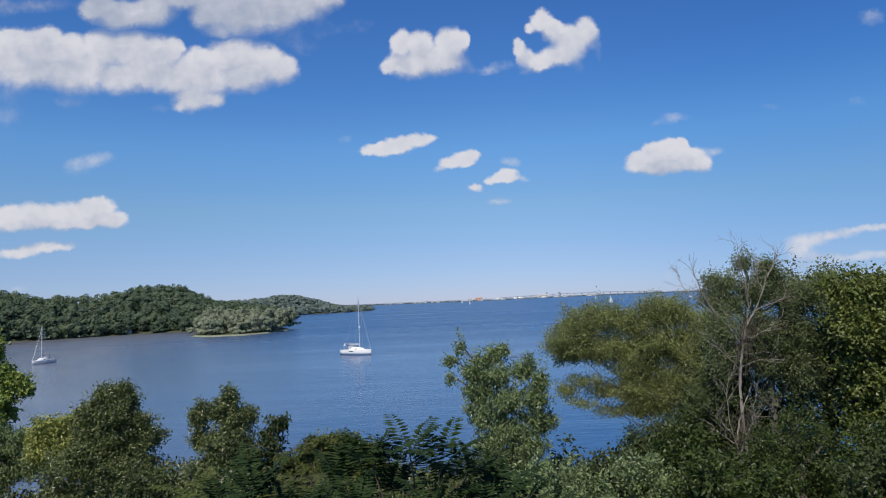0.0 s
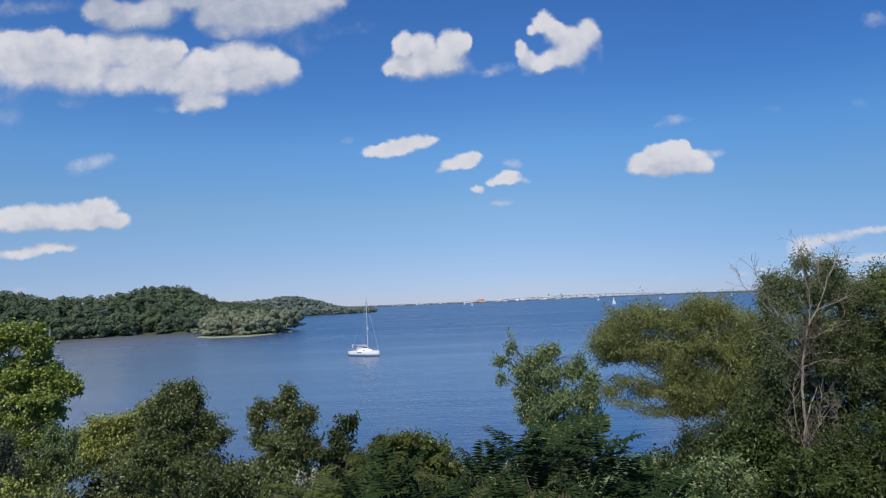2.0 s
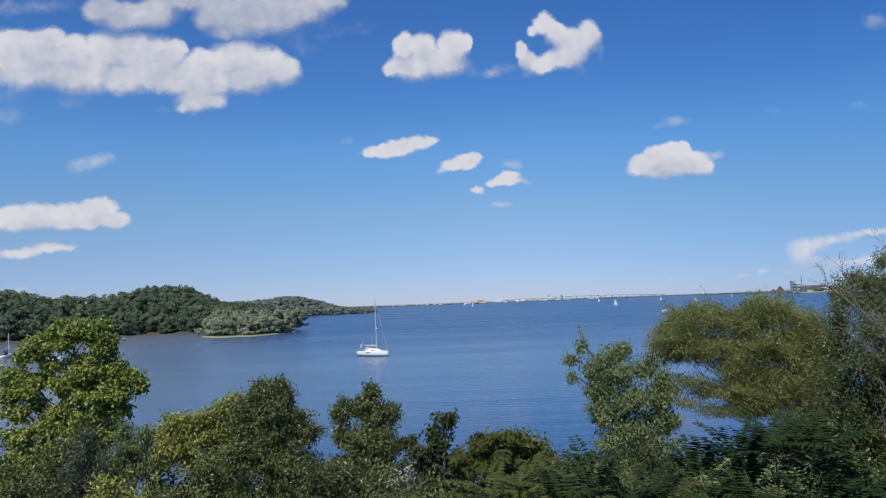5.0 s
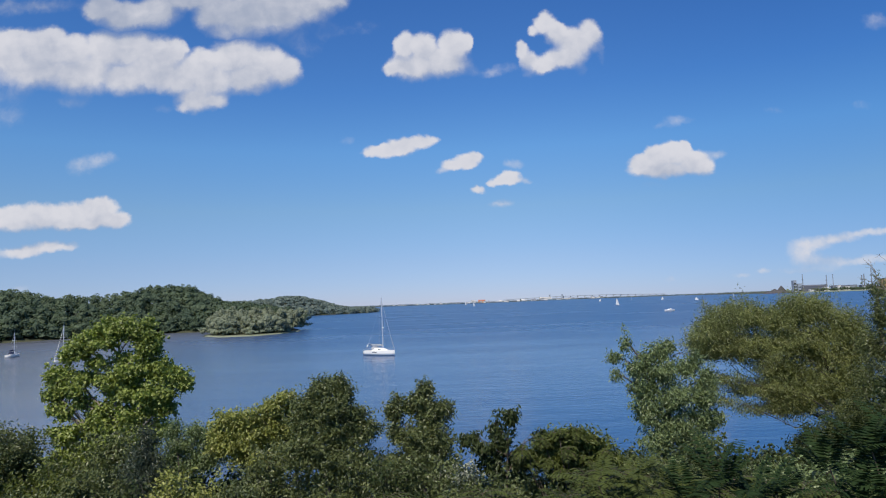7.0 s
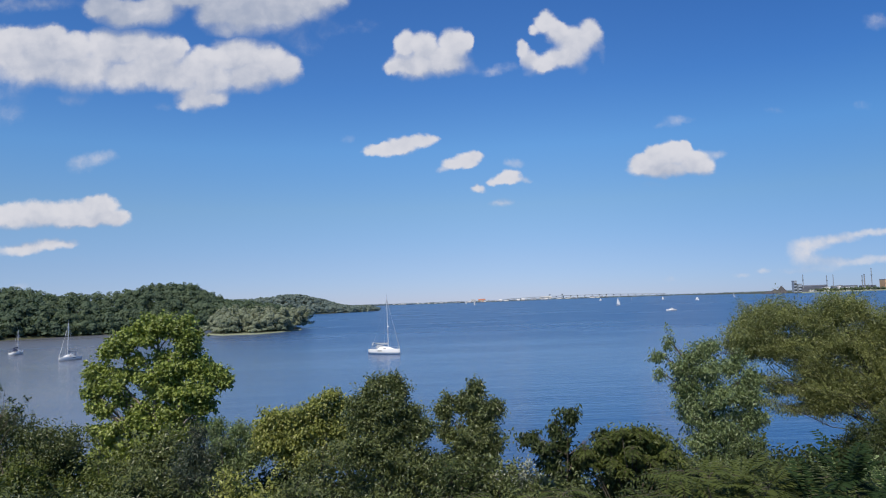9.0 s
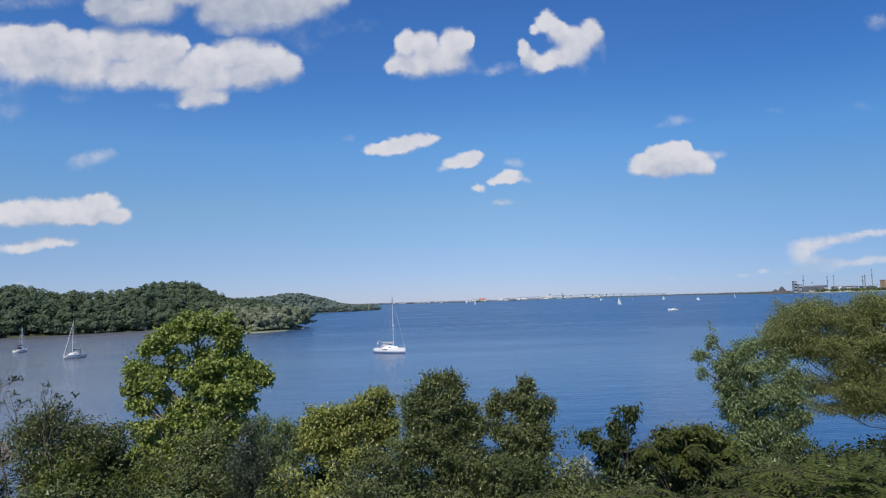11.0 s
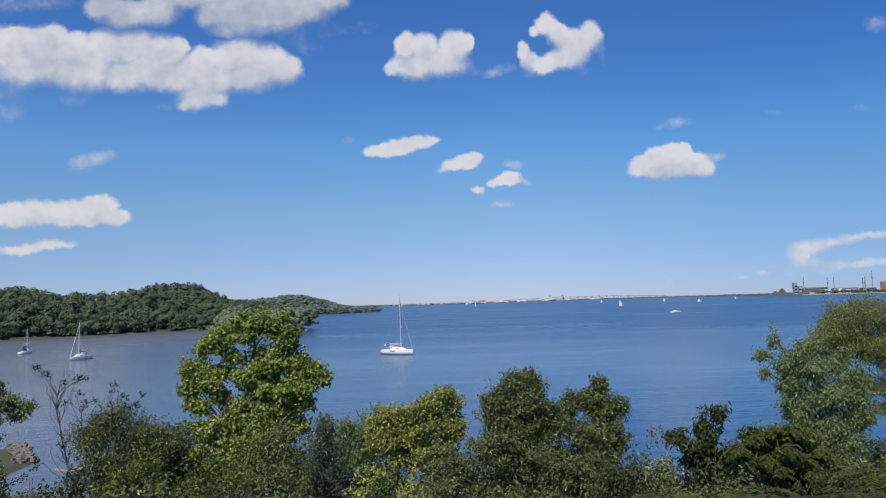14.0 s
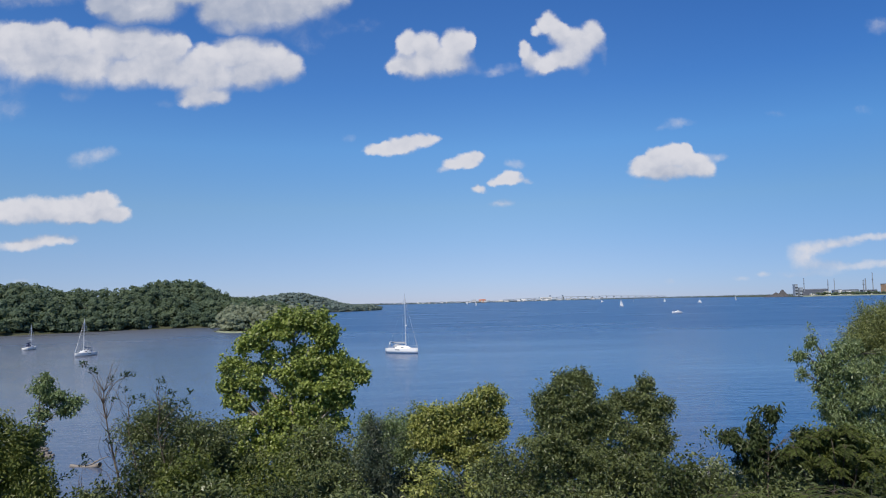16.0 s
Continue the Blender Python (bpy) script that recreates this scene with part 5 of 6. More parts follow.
tree("poplar", "yellow-green broad-leaved poplar with open gaps and pale limbs", "tree", (-18.0, 25.5), [
    (-18.05, 13.45, 0.75, 0.42), (-18.94, 13.13, 0.58, 0.33), (-17.15, 13.32, 0.58, 0.46), (-16.59, 12.93, 0.31, 0.31), (-19.31, 12.73, 0.54, 0.37), (-19.85, 12.58, 0.33, 0.27, 0.8), (-16.91, 12.65, 0.46, 0.29), (-18.32, 12.94, 0.54, 0.25, 0.7), (-20.43, 11.84, 0.37, 0.33), (-20.36, 11.16, 0.39, 0.37), (-19.97, 11.85, 0.33, 0.29, 0.7), (-19.27, 11.70, 0.54, 0.29), (-19.60, 11.26, 0.50, 0.29), (-17.41, 11.92, 0.75, 0.41), (-16.50, 11.89, 0.50, 0.54), (-15.96, 11.55, 0.54, 0.37), (-15.47, 11.33, 0.25, 0.23)] + [
    (-16.58, 11.04, 0.79, 0.37), (-17.74, 11.16, 0.83, 0.45), (-18.32, 11.54, 0.46, 0.29, 0.8), (-16.26, 10.50, 0.45, 0.29), (-17.29, 10.37, 0.91, 0.35), (-18.65, 10.45, 0.58, 0.33), (-19.97, 10.42, 0.37, 0.25, 0.7), (-20.30, 10.63, 0.29, 0.29, 0.8), (-18.44, 9.88, 0.99, 0.41), (-19.80, 9.68, 0.62, 0.37, 0.8), (-16.92, 9.63, 0.91, 0.45), (-18.36, 9.03, 1.44, 0.62), (-19.69, 8.61, 0.94, 0.62), (-17.34, 8.23, 1.23, 0.74), (-18.77, 12.22, 0.46, 0.25, 0.55), (-17.82, 12.31, 0.50, 0.23, 0.5), (-19.27, 10.80, 0.50, 0.23, 0.6)],
    LEAF_POPLAR, (0.125, 0.100), 62000, 0.25, 0.10, girth=0.17, seed=13, wood=DEADWOOD, shell=0.45, per_twig=24)
tree("tall_ash", "tall fine-leaved tree with olive crown", "tree", (10.4, 21.6), [
    (9.71, 14.84, 0.35, 0.35, 0.55), (10.41, 14.64, 0.46, 0.39, 0.7), (10.75, 14.27, 0.32, 0.32, 0.6), (9.19, 14.26, 0.39, 0.35, 0.6), (8.62, 14.29, 0.28, 0.32, 0.5), (8.44, 13.76, 0.28, 0.39, 0.5), (9.17, 13.56, 0.60, 0.46, 0.7), (10.08, 13.87, 0.67, 0.57, 0.9), (10.99, 13.69, 0.56, 0.49, 0.9), (11.67, 13.75, 0.53, 0.46, 0.8), (12.23, 14.17, 0.35, 0.28, 0.7), (8.86, 12.73, 0.53, 0.60, 0.6), (10.00, 12.82, 0.70, 0.63, 0.7), (11.00, 12.46, 0.74, 0.70), (8.86, 11.68, 0.60, 0.60, 0.6), (10.17, 11.63, 0.70, 0.63, 0.7), (11.30, 11.41, 0.74, 0.70)],
    LEAF_ASH, (0.085, 0.030), 64000, 0.2, 0.12, girth=0.16, seed=14, shell=0.3, per_twig=26)
tree("box_elder", "fresh green broad-leaved tree in full leaf", "tree", (12.9, 20.0), [
    (12.0, 13.8, 0.7, 0.6), (12.9, 13.7, 0.8, 0.7), (13.8, 13.6, 0.8, 0.7), (12.2, 12.7, 0.95, 0.8), (13.4, 12.4, 1.0, 0.9), (14.6, 12.9, 1.0, 0.9), (12.7, 11.2, 1.2, 1.0), (14.1, 11.2, 1.2, 1.1), (13.0, 9.8, 1.4, 1.0)],
    LEAF_GREEN, (0.12, 0.08), 34000, 0.2, 0.17, girth=0.18, seed=15)
tree("box_elder", "dark green tree in the thicket", "tree", (13.5, 24.5), [
    (12.6, 13.85, 1.0, 0.8), (14.2, 13.85, 1.1, 0.9), (13.2, 12.55, 1.3, 1.1), (14.8, 12.45, 1.3, 1.1), (13.2, 10.75, 1.5, 1.2), (15.2, 10.65, 1.5, 1.3), (16.2, 12.65, 1.1, 1.0), (12.4, 8.85, 1.5, 1.2)],
    LEAF_OLIVE, (0.11, 0.06), 30000, 0.2, 0.18, girth=0.2, seed=16)
tree("alder", "bushy grey-green tree with a pointed top", "tree", (-9.2, 19.0), [
    (-8.98, 11.87, 0.34, 0.21, 1.3), (-9.34, 11.73, 0.34, 0.31, 1.1), (-8.71, 11.62, 0.29, 0.34), (-9.61, 11.37, 0.37, 0.40), (-9.00, 11.23, 0.55, 0.43), (-8.42, 11.03, 0.34, 0.34), (-9.74, 10.86, 0.46, 0.43), (-8.98, 10.60, 0.73, 0.49), (-8.19, 10.57, 0.46, 0.37), (-9.76, 10.12, 0.73, 0.52), (-8.82, 9.82, 0.88, 0.58), (-9.96, 11.28, 0.18, 0.28, 0.5)],
    LEAF_OLIVE, (0.090, 0.042), 44000, 0.15, 0.08, girth=0.1, seed=17, shell=0.3, per_twig=30)
tree("alder", "slim grey-green tree with loose upright shoots", "tree", (-6.6, 21.0), [
    (-6.52, 11.42, 0.19, 0.27, 1.2), (-6.62, 10.99, 0.41, 0.34), (-6.11, 10.87, 0.27, 0.29, 0.7), (-5.85, 10.73, 0.14, 0.27, 0.5), (-7.03, 10.93, 0.32, 0.31, 0.8), (-6.43, 10.48, 0.58, 0.41), (-7.43, 11.10, 0.12, 0.27, 0.55), (-7.54, 10.72, 0.34, 0.30, 0.8), (-7.43, 10.11, 0.37, 0.34, 0.7), (-6.69, 9.89, 0.74, 0.51), (-6.09, 9.74, 0.37, 0.41), (-6.95, 9.10, 0.98, 0.57)],
    LEAF_OLIVE, (0.095, 0.042), 34000, 0.2, 0.085, girth=0.08, seed=18, shell=0.3, per_twig=30)
tree("box_elder", "yellowing bushy tree with a dry beige top", "tree", (-11.9, 22.6), [
    (-11.15, 11.09, 0.37, 0.20, 0.8), (-10.86, 10.75, 0.37, 0.27, 0.8), (-11.63, 10.78, 0.47, 0.29), (-12.33, 10.48, 0.51, 0.27), (-12.98, 10.46, 0.47, 0.27), (-13.43, 10.12, 0.24, 0.29, 0.8), (-11.42, 10.16, 0.73, 0.47), (-12.52, 9.91, 0.80, 0.47), (-13.21, 9.65, 0.44, 0.44), (-10.88, 9.93, 0.40, 0.51), (-11.93, 9.25, 1.23, 0.62)],
    LEAF_YELLOW, (0.10, 0.055), 36000, 0.2, 0.10, girth=0.09, seed=19, shell=0.3, per_twig=28)
tree("thicket_tree", "light green feathery young tree among the shrubs", "tree", (-14.6, 23.5), [
    (-15.13, 10.09, 0.38, 0.30, 0.8), (-14.37, 9.95, 0.42, 0.27, 0.9), (-13.99, 9.68, 0.34, 0.34), (-14.94, 9.56, 0.61, 0.45), (-14.09, 9.07, 0.68, 0.53), (-15.04, 8.82, 0.75, 0.57)],
    LEAF_LIGHT, (0.09, 0.040), 17000, 0.3, 0.10, girth=0.06, seed=30, shell=0.3, per_twig=26)
tree("juniper", "dark dense conical evergreen among the shrubs", "tree", (-14.5, 20.0), [
    (-14.5, 10.55, 0.30, 0.32), (-14.5, 10.0, 0.58, 0.45), (-14.6, 9.4, 0.80, 0.5), (-14.4, 8.7, 1.0, 0.6), (-14.6, 8.0, 1.15, 0.6)],
    LEAF_CONIFER, (0.10, 0.028), 14000, 0.35, 0.10, girth=0.09, seed=20, shell=0.2)
tree("thicket_tree", "olive leafy tree below the bare twigs", "tree", (-21.6, 22.3), [
    (-21.5, 10.7, 0.7, 0.5), (-22.2, 10.2, 0.7, 0.5), (-20.7, 10.2, 0.8, 0.55), (-19.9, 9.9, 0.7, 0.5), (-21.8, 9.4, 1.0, 0.8), (-20.6, 9.2, 1.1, 0.8), (-21.2, 8.2, 1.4, 0.9)],
    LEAF_OLIVE, (0.09, 0.045), 27000, 0.25, 0.14, girth=0.09, seed=24)
tree("thicket_tree", "fresh green leafy bush at the water's edge", "tree", (-25.3, 20.5), [
    (-24.8, 10.35, 0.5, 0.4), (-25.7, 10.9, 0.7, 0.5), (-24.6, 9.7, 0.55, 0.5), (-25.4, 9.8, 0.9, 0.7), (-24.3, 9.1, 0.55, 0.6), (-24.2, 8.4, 0.6, 0.6), (-25.2, 8.8, 1.1, 0.8), (-26.6, 10.2, 0.8, 0.8)],
    LEAF_GREEN, (0.11, 0.055), 22000, 0.3, 0.12, girth=0.08, seed=25)
tree("vine_stump", "slim stem with loose drooping sprays of leaves", "tree", (-24.7, 21.0), [
    (-24.35, 12.0, 0.22, 0.14, 0.8), (-24.45, 11.72, 0.36, 0.16), (-23.95, 11.5, 0.36, 0.13), (-23.55, 11.3, 0.36, 0.12), (-24.3, 11.4, 0.4, 0.16), (-23.8, 11.05, 0.4, 0.12, 0.7), (-24.5, 11.0, 0.3, 0.2, 0.7), (-24.6, 10.3, 0.3, 0.4)],
    LEAF_LIGHT, (0.11, 0.045), 5600, 0.45, 0.08, girth=0.035, seed=26)

tree("thicket_tree", "dark dense tree filling the thicket", "tree", (11.3, 21.8), [
    (9.2, 11.6, 1.0, 0.9), (10.4, 12.0, 1.1, 1.0), (11.7, 12.4, 1.2, 1.1), (12.9, 11.6, 1.2, 1.1), (9.5, 10.2, 1.2, 1.0), (11.0, 10.4, 1.3, 1.0), (12.6, 10.1, 1.3, 1.0), (8.2, 10.2, 0.9, 0.9), (8.6, 9.0, 1.2, 0.9), (10.4, 9.0, 1.4, 1.0)],
    LEAF_DARK_SHADED, (0.12, 0.06), 30000, 0.25, 0.13, girth=0.14, seed=27)
tree("shrub", "dark leafy bush above the shore rocks", "shrub", (-61.0, 66.5), [(-61.0, 5.2, 1.8, 1.2), (-63.0, 4.5, 1.8, 1.3), (-59.3, 4.0, 1.4, 1.1), (-61.0, 3.2, 2.2, 1.2), (-58.8, 2.6, 1.2, 1.0), (-63.5, 2.8, 2.0, 1.2)],
    LEAF_DARK_SHADED, (0.26, 0.14), 7000, 0.25, 0.3, girth=0.12, seed=28)

# dark leaves here stand for the shade below and beside the willow
tree("thicket_tree", "tree crowding the willow's foot, leaves darkened for shade", "tree", (9.0, 24.2), [
    (6.90, 8.86, 0.70, 0.63), (7.89, 8.93, 0.78, 0.70), (8.81, 9.44, 0.78, 0.74), (7.13, 8.00, 0.97, 0.66), (8.52, 8.18, 0.88, 0.78), (9.70, 10.18, 0.79, 0.79), (9.96, 9.01, 0.88, 0.88), (6.58, 8.41, 0.47, 0.47, 0.8)],
    LEAF_DARK_SHADED, (0.11, 0.045), 26000, 0.25, 0.12, girth=0.12, seed=29)

tree("thicket_tree", "olive tree standing between the willow and the thicket", "tree", (11.4, 26.0), [
    (10.69, 13.97, 0.43, 0.52, 0.7), (10.52, 13.02, 0.56, 0.73), (10.58, 11.74, 0.77, 0.90), (10.09, 10.49, 0.81, 0.85), (9.61, 9.15, 0.80, 0.89), (10.32, 8.81, 0.89, 0.97), (9.28, 7.81, 0.84, 0.76)],
    LEAF_OLIVE, (0.095, 0.040), 26000, 0.25, 0.12, girth=0.12, seed=31, shell=0.3, per_twig=26)

# leafless trees
def sapling(name, label, at, fork, ends, fine, girth, seed):
    """A crooked young stem that forks into bare shoots, each with a compact tuft of leaves at its end. fork, ends: (x, z)."""
    rng = np.random.default_rng(seed)
    x0, y0 = at
    z0 = float(bank(x0, y0)) - 0.1
    root = thing(name, (x0, y0, z0), label, "tree")
    a, b = np.array([x0, y0, z0]), np.array([fork[0], y0, fork[1]])
    s = np.linspace(0, 1, 14)[:, None]
    kink = 0.085 * np.linalg.norm(b - a) * (np.sin(s * 7.5 + 0.6) - np.sin(0.6)) * (1 - s)
    stem = a + (b - a) * s + kink * np.array([[-1, 0.3, 0]]) + rng.normal(size=(14, 3)) * 0.02
    array_part("trunk", *tube(stem, girth * np.linspace(1.1, 0.42, 14), 7), TWIG, root, smooth=True)
    w = []
    for ex, ez in ends:
        end = np.array([ex, y0 + rng.uniform(-0.4, 0.4), ez])
        k = int(np.argmin(np.abs(stem[:, 2] - (ez - 0.45 * abs(ex - fork[0]) - rng.uniform(0.15, 1.0)))))
        line = bow(stem[k], end, rng, 0.26, 8, 0.14)
        array_part("limb", *tube(line, girth * 0.34 * np.linspace(1, 0.35, 8), 5), TWIG, root, smooth=True)
        n = int(rng.integers(12, 26))
        w.append(end + np.clip(rng.normal(size=(n, 3)), -1.6, 1.6) * np.array([0.075, 0.075, 0.06]))
    hair = []
    for _ in range(fine):
        k = int(rng.integers(5, 14))
        d = np.array([rng.uniform(-0.5, 0.5), rng.uniform(-0.3, 0.3), rng.uniform(0.4, 1.0)])
        hair.append(tube(bow(stem[k], stem[k] + d * rng.uniform(0.5, 1.35), rng, 0.18, 5, 0.06), 0.010 * np.linspace(1, 0.4, 5), 3))
    tagged(array_part("brushwood", *joined(hair), TWIG, root, smooth=True), kind="stuff")
    w = np.concatenate(w)
    ln = 0.10 * rng.uniform(0.7, 1.3, len(w))
    array_part("crown", *leaves(w, unit(rng.normal(size=w.shape)), unit(rng.normal(size=w.shape) + np.array([0, 0, 0.6])), ln, ln * 0.45), LEAF_SUMAC_SHADED, root, "small dark leaf tufts")


def snag(name, label, at, stem, limbs, girth, twigs, seed, wood=DEADWOOD, vines=0):
    """A dead tree. stem and limbs: bent lines of (x, z); each limb carries thin forking twigs, withered vines hang round the stem."""
    rng = np.random.default_rng(seed)
    x0, y0 = at
    z0 = float(bank(x0, y0)) - 0.1
    root = thing(name, (x0, y0, z0), label, "tree")

    def run(points, depth):
        p = np.array([(x, y0, z) for x, z in points], float)
        k = np.linspace(0, len(p) - 1, 4 * len(p))
        q = np.stack([np.interp(k, np.arange(len(p)), p[:, a]) for a in range(3)], 1)
        q[:, 1] += depth * np.linspace(0, 1, len(q))
        return q + rng.normal(size=q.shape) * 0.012

    trunk = run([(x0, z0)] + stem, 0.0)
    array_part("trunk", *tube(trunk, girth * np.linspace(1.1, 0.25, len(trunk)), 7), wood, root, smooth=True)
    fine = []
    for points in limbs:
        q = run(points, rng.uniform(-0.7, 0.5))
        array_part("limb", *tube(q, girth * 0.42 * np.linspace(1, 0.22, len(q)), 5), wood, root, smooth=True)
        for _ in range(twigs):
            k = int(rng.integers(3, len(q)))
            d = unit(q[min(k + 1, len(q) - 1)] - q[k - 2] + 1e-6) + rng.normal(size=3) * 0.55 + np.array([0, 0, 0.2])
            line = bow(q[k], q[k] + unit(d) * rng.uniform(0.25, 0.75), rng, 0.2, 5, 0.05)
            fine.append(tube(line, 0.008 * np.linspace(1, 0.4, 5), 3))
            for _ in range(2):
                e = line[int(rng.integers(2, 5))]
                fine.append(tube(bow(e, e + unit(d + rng.normal(size=3) * 0.6) * rng.uniform(0.12, 0.35), rng, 0.2, 4), 0.005 * np.linspace(1, 0.5, 4), 3))
    tagged(array_part("brushwood", *joined(fine), wood, root, smooth=True), kind="stuff")
    if vines:
        strands = []
        for _ in range(vines):
            top = trunk[int(len(trunk) * rng.uniform(0.45, 0.72))] + np.array([rng.normal() * 0.12, rng.uniform(-0.3, 0.1), 0])
            strands.append(tube(bow(top, top + np.array([rng.normal() * 0.36, rng.uniform(-0.3, 0.1), -rng.uniform(0.3, 1.2)]), rng, 0.14, 6), 0.008 * np.linspace(1, 0.5, 6), 3))
        tagged(array_part("vines", *joined(strands), TWIG, root, "withered brown vines", True), kind="stuff")
    return root


snag("dead_tree", "bleached dead tree with bare forking branches", (9.35, 21.0), [(9.05, 9.98), (9.06, 10.83), (9.16, 11.69), (9.28, 12.37), (9.41, 12.80), (9.69, 13.22), (9.98, 13.82), (10.17, 14.39)], [
    [(9.28, 12.37), (9.63, 12.44), (10.17, 12.68), (10.55, 13.01)],
    [(9.19, 12.17), (9.05, 12.55), (8.77, 12.91), (8.41, 13.45), (8.26, 13.80)],
    [(9.41, 12.80), (9.50, 13.32), (9.49, 13.84), (9.68, 14.44)],
    [(9.13, 11.34), (8.86, 11.70), (8.45, 12.06), (8.05, 12.60)],
    [(9.14, 11.52), (9.65, 11.74), (10.16, 11.64)],
    [(9.69, 13.22), (10.12, 13.38), (10.57, 13.53), (10.90, 13.90)],
    [(9.98, 13.82), (9.88, 14.26), (9.98, 14.75)],
    [(9.49, 13.84), (9.38, 14.63), (9.33, 15.43)],
    [(10.16, 14.25), (10.55, 14.85), (10.55, 15.25)],
    [(8.49, 13.10), (8.05, 13.81), (7.78, 14.49), (7.80, 15.05)],
    [(8.39, 13.17), (7.80, 13.74), (7.53, 14.08), (7.49, 14.40)]], 0.047, 9, 41, vines=55)
snag("dead_tree", "tangle of bare dead stems in the thicket", (9.2, 19.6), [(8.31, 9.15), (8.29, 9.94), (8.55, 10.64), (8.79, 11.19)], [
    [(8.29, 9.31), (8.09, 10.10), (8.04, 10.90), (8.16, 11.45)],
    [(8.32, 9.30), (8.78, 10.07), (9.00, 10.78)],
    [(8.27, 9.62), (7.74, 10.20), (7.54, 10.76)],
    [(8.32, 9.23), (8.60, 9.77), (9.30, 10.53)],
    [(8.27, 9.46), (7.88, 9.80), (7.40, 9.90)]], 0.04, 8, 42, vines=40)
sapling("bare_tree", "nearly leafless crooked young tree with dark leaf tufts", (-22.7, 22.0), (-23.15, 11.4), [(-23.8, 12.24), (-23.5, 12.05), (-23.35, 12.1), (-22.8, 11.8), (-22.5, 11.85), (-22.35, 11.97), (-22.16, 11.93), (-22.9, 9.9), (-22.6, 9.8), (-23.55, 9.5)], 46, 0.036, 43)
sapling("bare_tree", "bare forking shoots with small dark leaf tufts", (-22.0, 21.8), (-22.3, 10.9), [(-22.45, 11.43), (-22.55, 11.23), (-22.1, 11.23), (-22.23, 11.02), (-21.8, 11.25)], 8, 0.028, 44)
sapling("bare_tree", "bare upright shoots with small dark leaf tufts", (-21.3, 21.6), (-21.25, 11.1), [(-21.1, 11.76), (-21.2, 11.5), (-20.95, 11.35), (-20.25, 11.4), (-20.3, 11.15), (-20.9, 11.0)], 10, 0.03, 45)
sapling("bare_tree", "low bare shoot with a few leaf tufts over the water", (-23.0, 21.0), (-23.3, 8.9), [(-23.5, 9.2), (-23.85, 9.0), (-23.3, 9.4)], 3, 0.022, 46)

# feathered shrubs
# the two nearest sumacs get their shade from the leaf colour
frond_bush("sumac", "sumac with long feathered leaves, coloured for shade, close to the line", (-0.5, 8.5), [(-1.3, 8.6, 11.75), (-0.9, 8.4, 12.0), (-0.45, 8.5, 12.1), (-0.05, 8.4, 12.0), (0.25, 8.7, 11.75), (-0.7, 8.8, 11.6), (-0.2, 8.2, 11.5), (-1.1, 8.2, 11.4), (0.1, 8.3, 11.3), (-0.6, 8.1, 11.2), (0.6, 8.6, 11.45), (0.95, 8.8, 11.3), (0.5, 8.3, 11.15), (1.2, 8.6, 11.1)], LEAF_SUMAC_SHADED, 51, 0.76, 13, 9, (0.165, 0.046), rise=1.25, sag=0.28, single=True)
frond_bush("sumac", "sumac with long feathered leaves, coloured for shade, close to the line", (-2.5, 9.0), [(-2.5, 9.0, 11.55), (-2.1, 8.9, 11.4), (-2.9, 9.1, 11.35), (-1.8, 9.1, 11.3), (-2.4, 8.8, 11.0), (-3.1, 8.9, 10.9)], LEAF_SUMAC_SHADED, 52, 0.80, 13, 9, (0.165, 0.046), rise=1.25, sag=0.28, single=True)
tree("sumac", "tall open sumac with dark leaf tufts on bare stems", "shrub", (-4.4, 18.0), [(-4.3, 11.0, 0.30, 0.20), (-4.65, 10.65, 0.25, 0.25), (-5.4, 10.5, 0.34, 0.17), (-4.5, 10.3, 0.28, 0.25), (-5.0, 10.25, 0.35, 0.2), (-3.5, 10.45, 0.32, 0.13), (-4.1, 9.9, 0.4, 0.3), (-4.8, 9.8, 0.4, 0.3)],
    LEAF_DARK_SHADED, (0.15, 0.05), 4200, 0.5, 0.08, wood=TWIG, girth=0.03, seed=53, steep=0.6)
frond_bush("sumac", "olive sumac clump with flat-topped tufts on bare stems", (-3.0, 17.4), [(-3.15, 17.4, 10.62), (-2.75, 17.3, 10.66), (-3.55, 17.5, 10.42), (-2.3, 17.6, 10.45), (-3.0, 17.0, 10.3), (-2.6, 17.1, 10.05), (-3.5, 17.1, 10.0), (-2.05, 17.4, 10.1), (-3.9, 17.4, 9.95), (-3.2, 17.0, 9.75), (-2.4, 17.0, 9.7), (-4.1, 17.3, 10.25)], LEAF_FROND, 54, 0.30, 8, 20, (0.12, 0.042), rise=1.0, sag=0.7)
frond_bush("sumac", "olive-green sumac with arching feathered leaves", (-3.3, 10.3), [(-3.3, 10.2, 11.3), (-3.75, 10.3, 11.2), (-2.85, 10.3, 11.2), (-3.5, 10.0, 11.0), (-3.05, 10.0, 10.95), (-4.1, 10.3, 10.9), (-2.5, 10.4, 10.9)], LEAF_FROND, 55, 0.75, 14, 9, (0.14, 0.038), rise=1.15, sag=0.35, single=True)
tree("sumac", "leafy mid-green sumac thicket with a flat top", "shrub", (-2.2, 17.8), [
    (-3.33, 10.35, 0.37, 0.23), (-2.72, 10.47, 0.51, 0.23), (-2.13, 10.20, 0.43, 0.23), (-3.07, 9.98, 0.64, 0.34), (-2.15, 9.75, 0.64, 0.40), (-3.63, 10.05, 0.31, 0.26, 0.8)],
    LEAF_GREEN, (0.12, 0.045), 15000, 0.35, 0.10, wood=TWIG, girth=0.04, seed=56, shell=0.3, per_twig=24)
fr = np.random.default_rng(9)
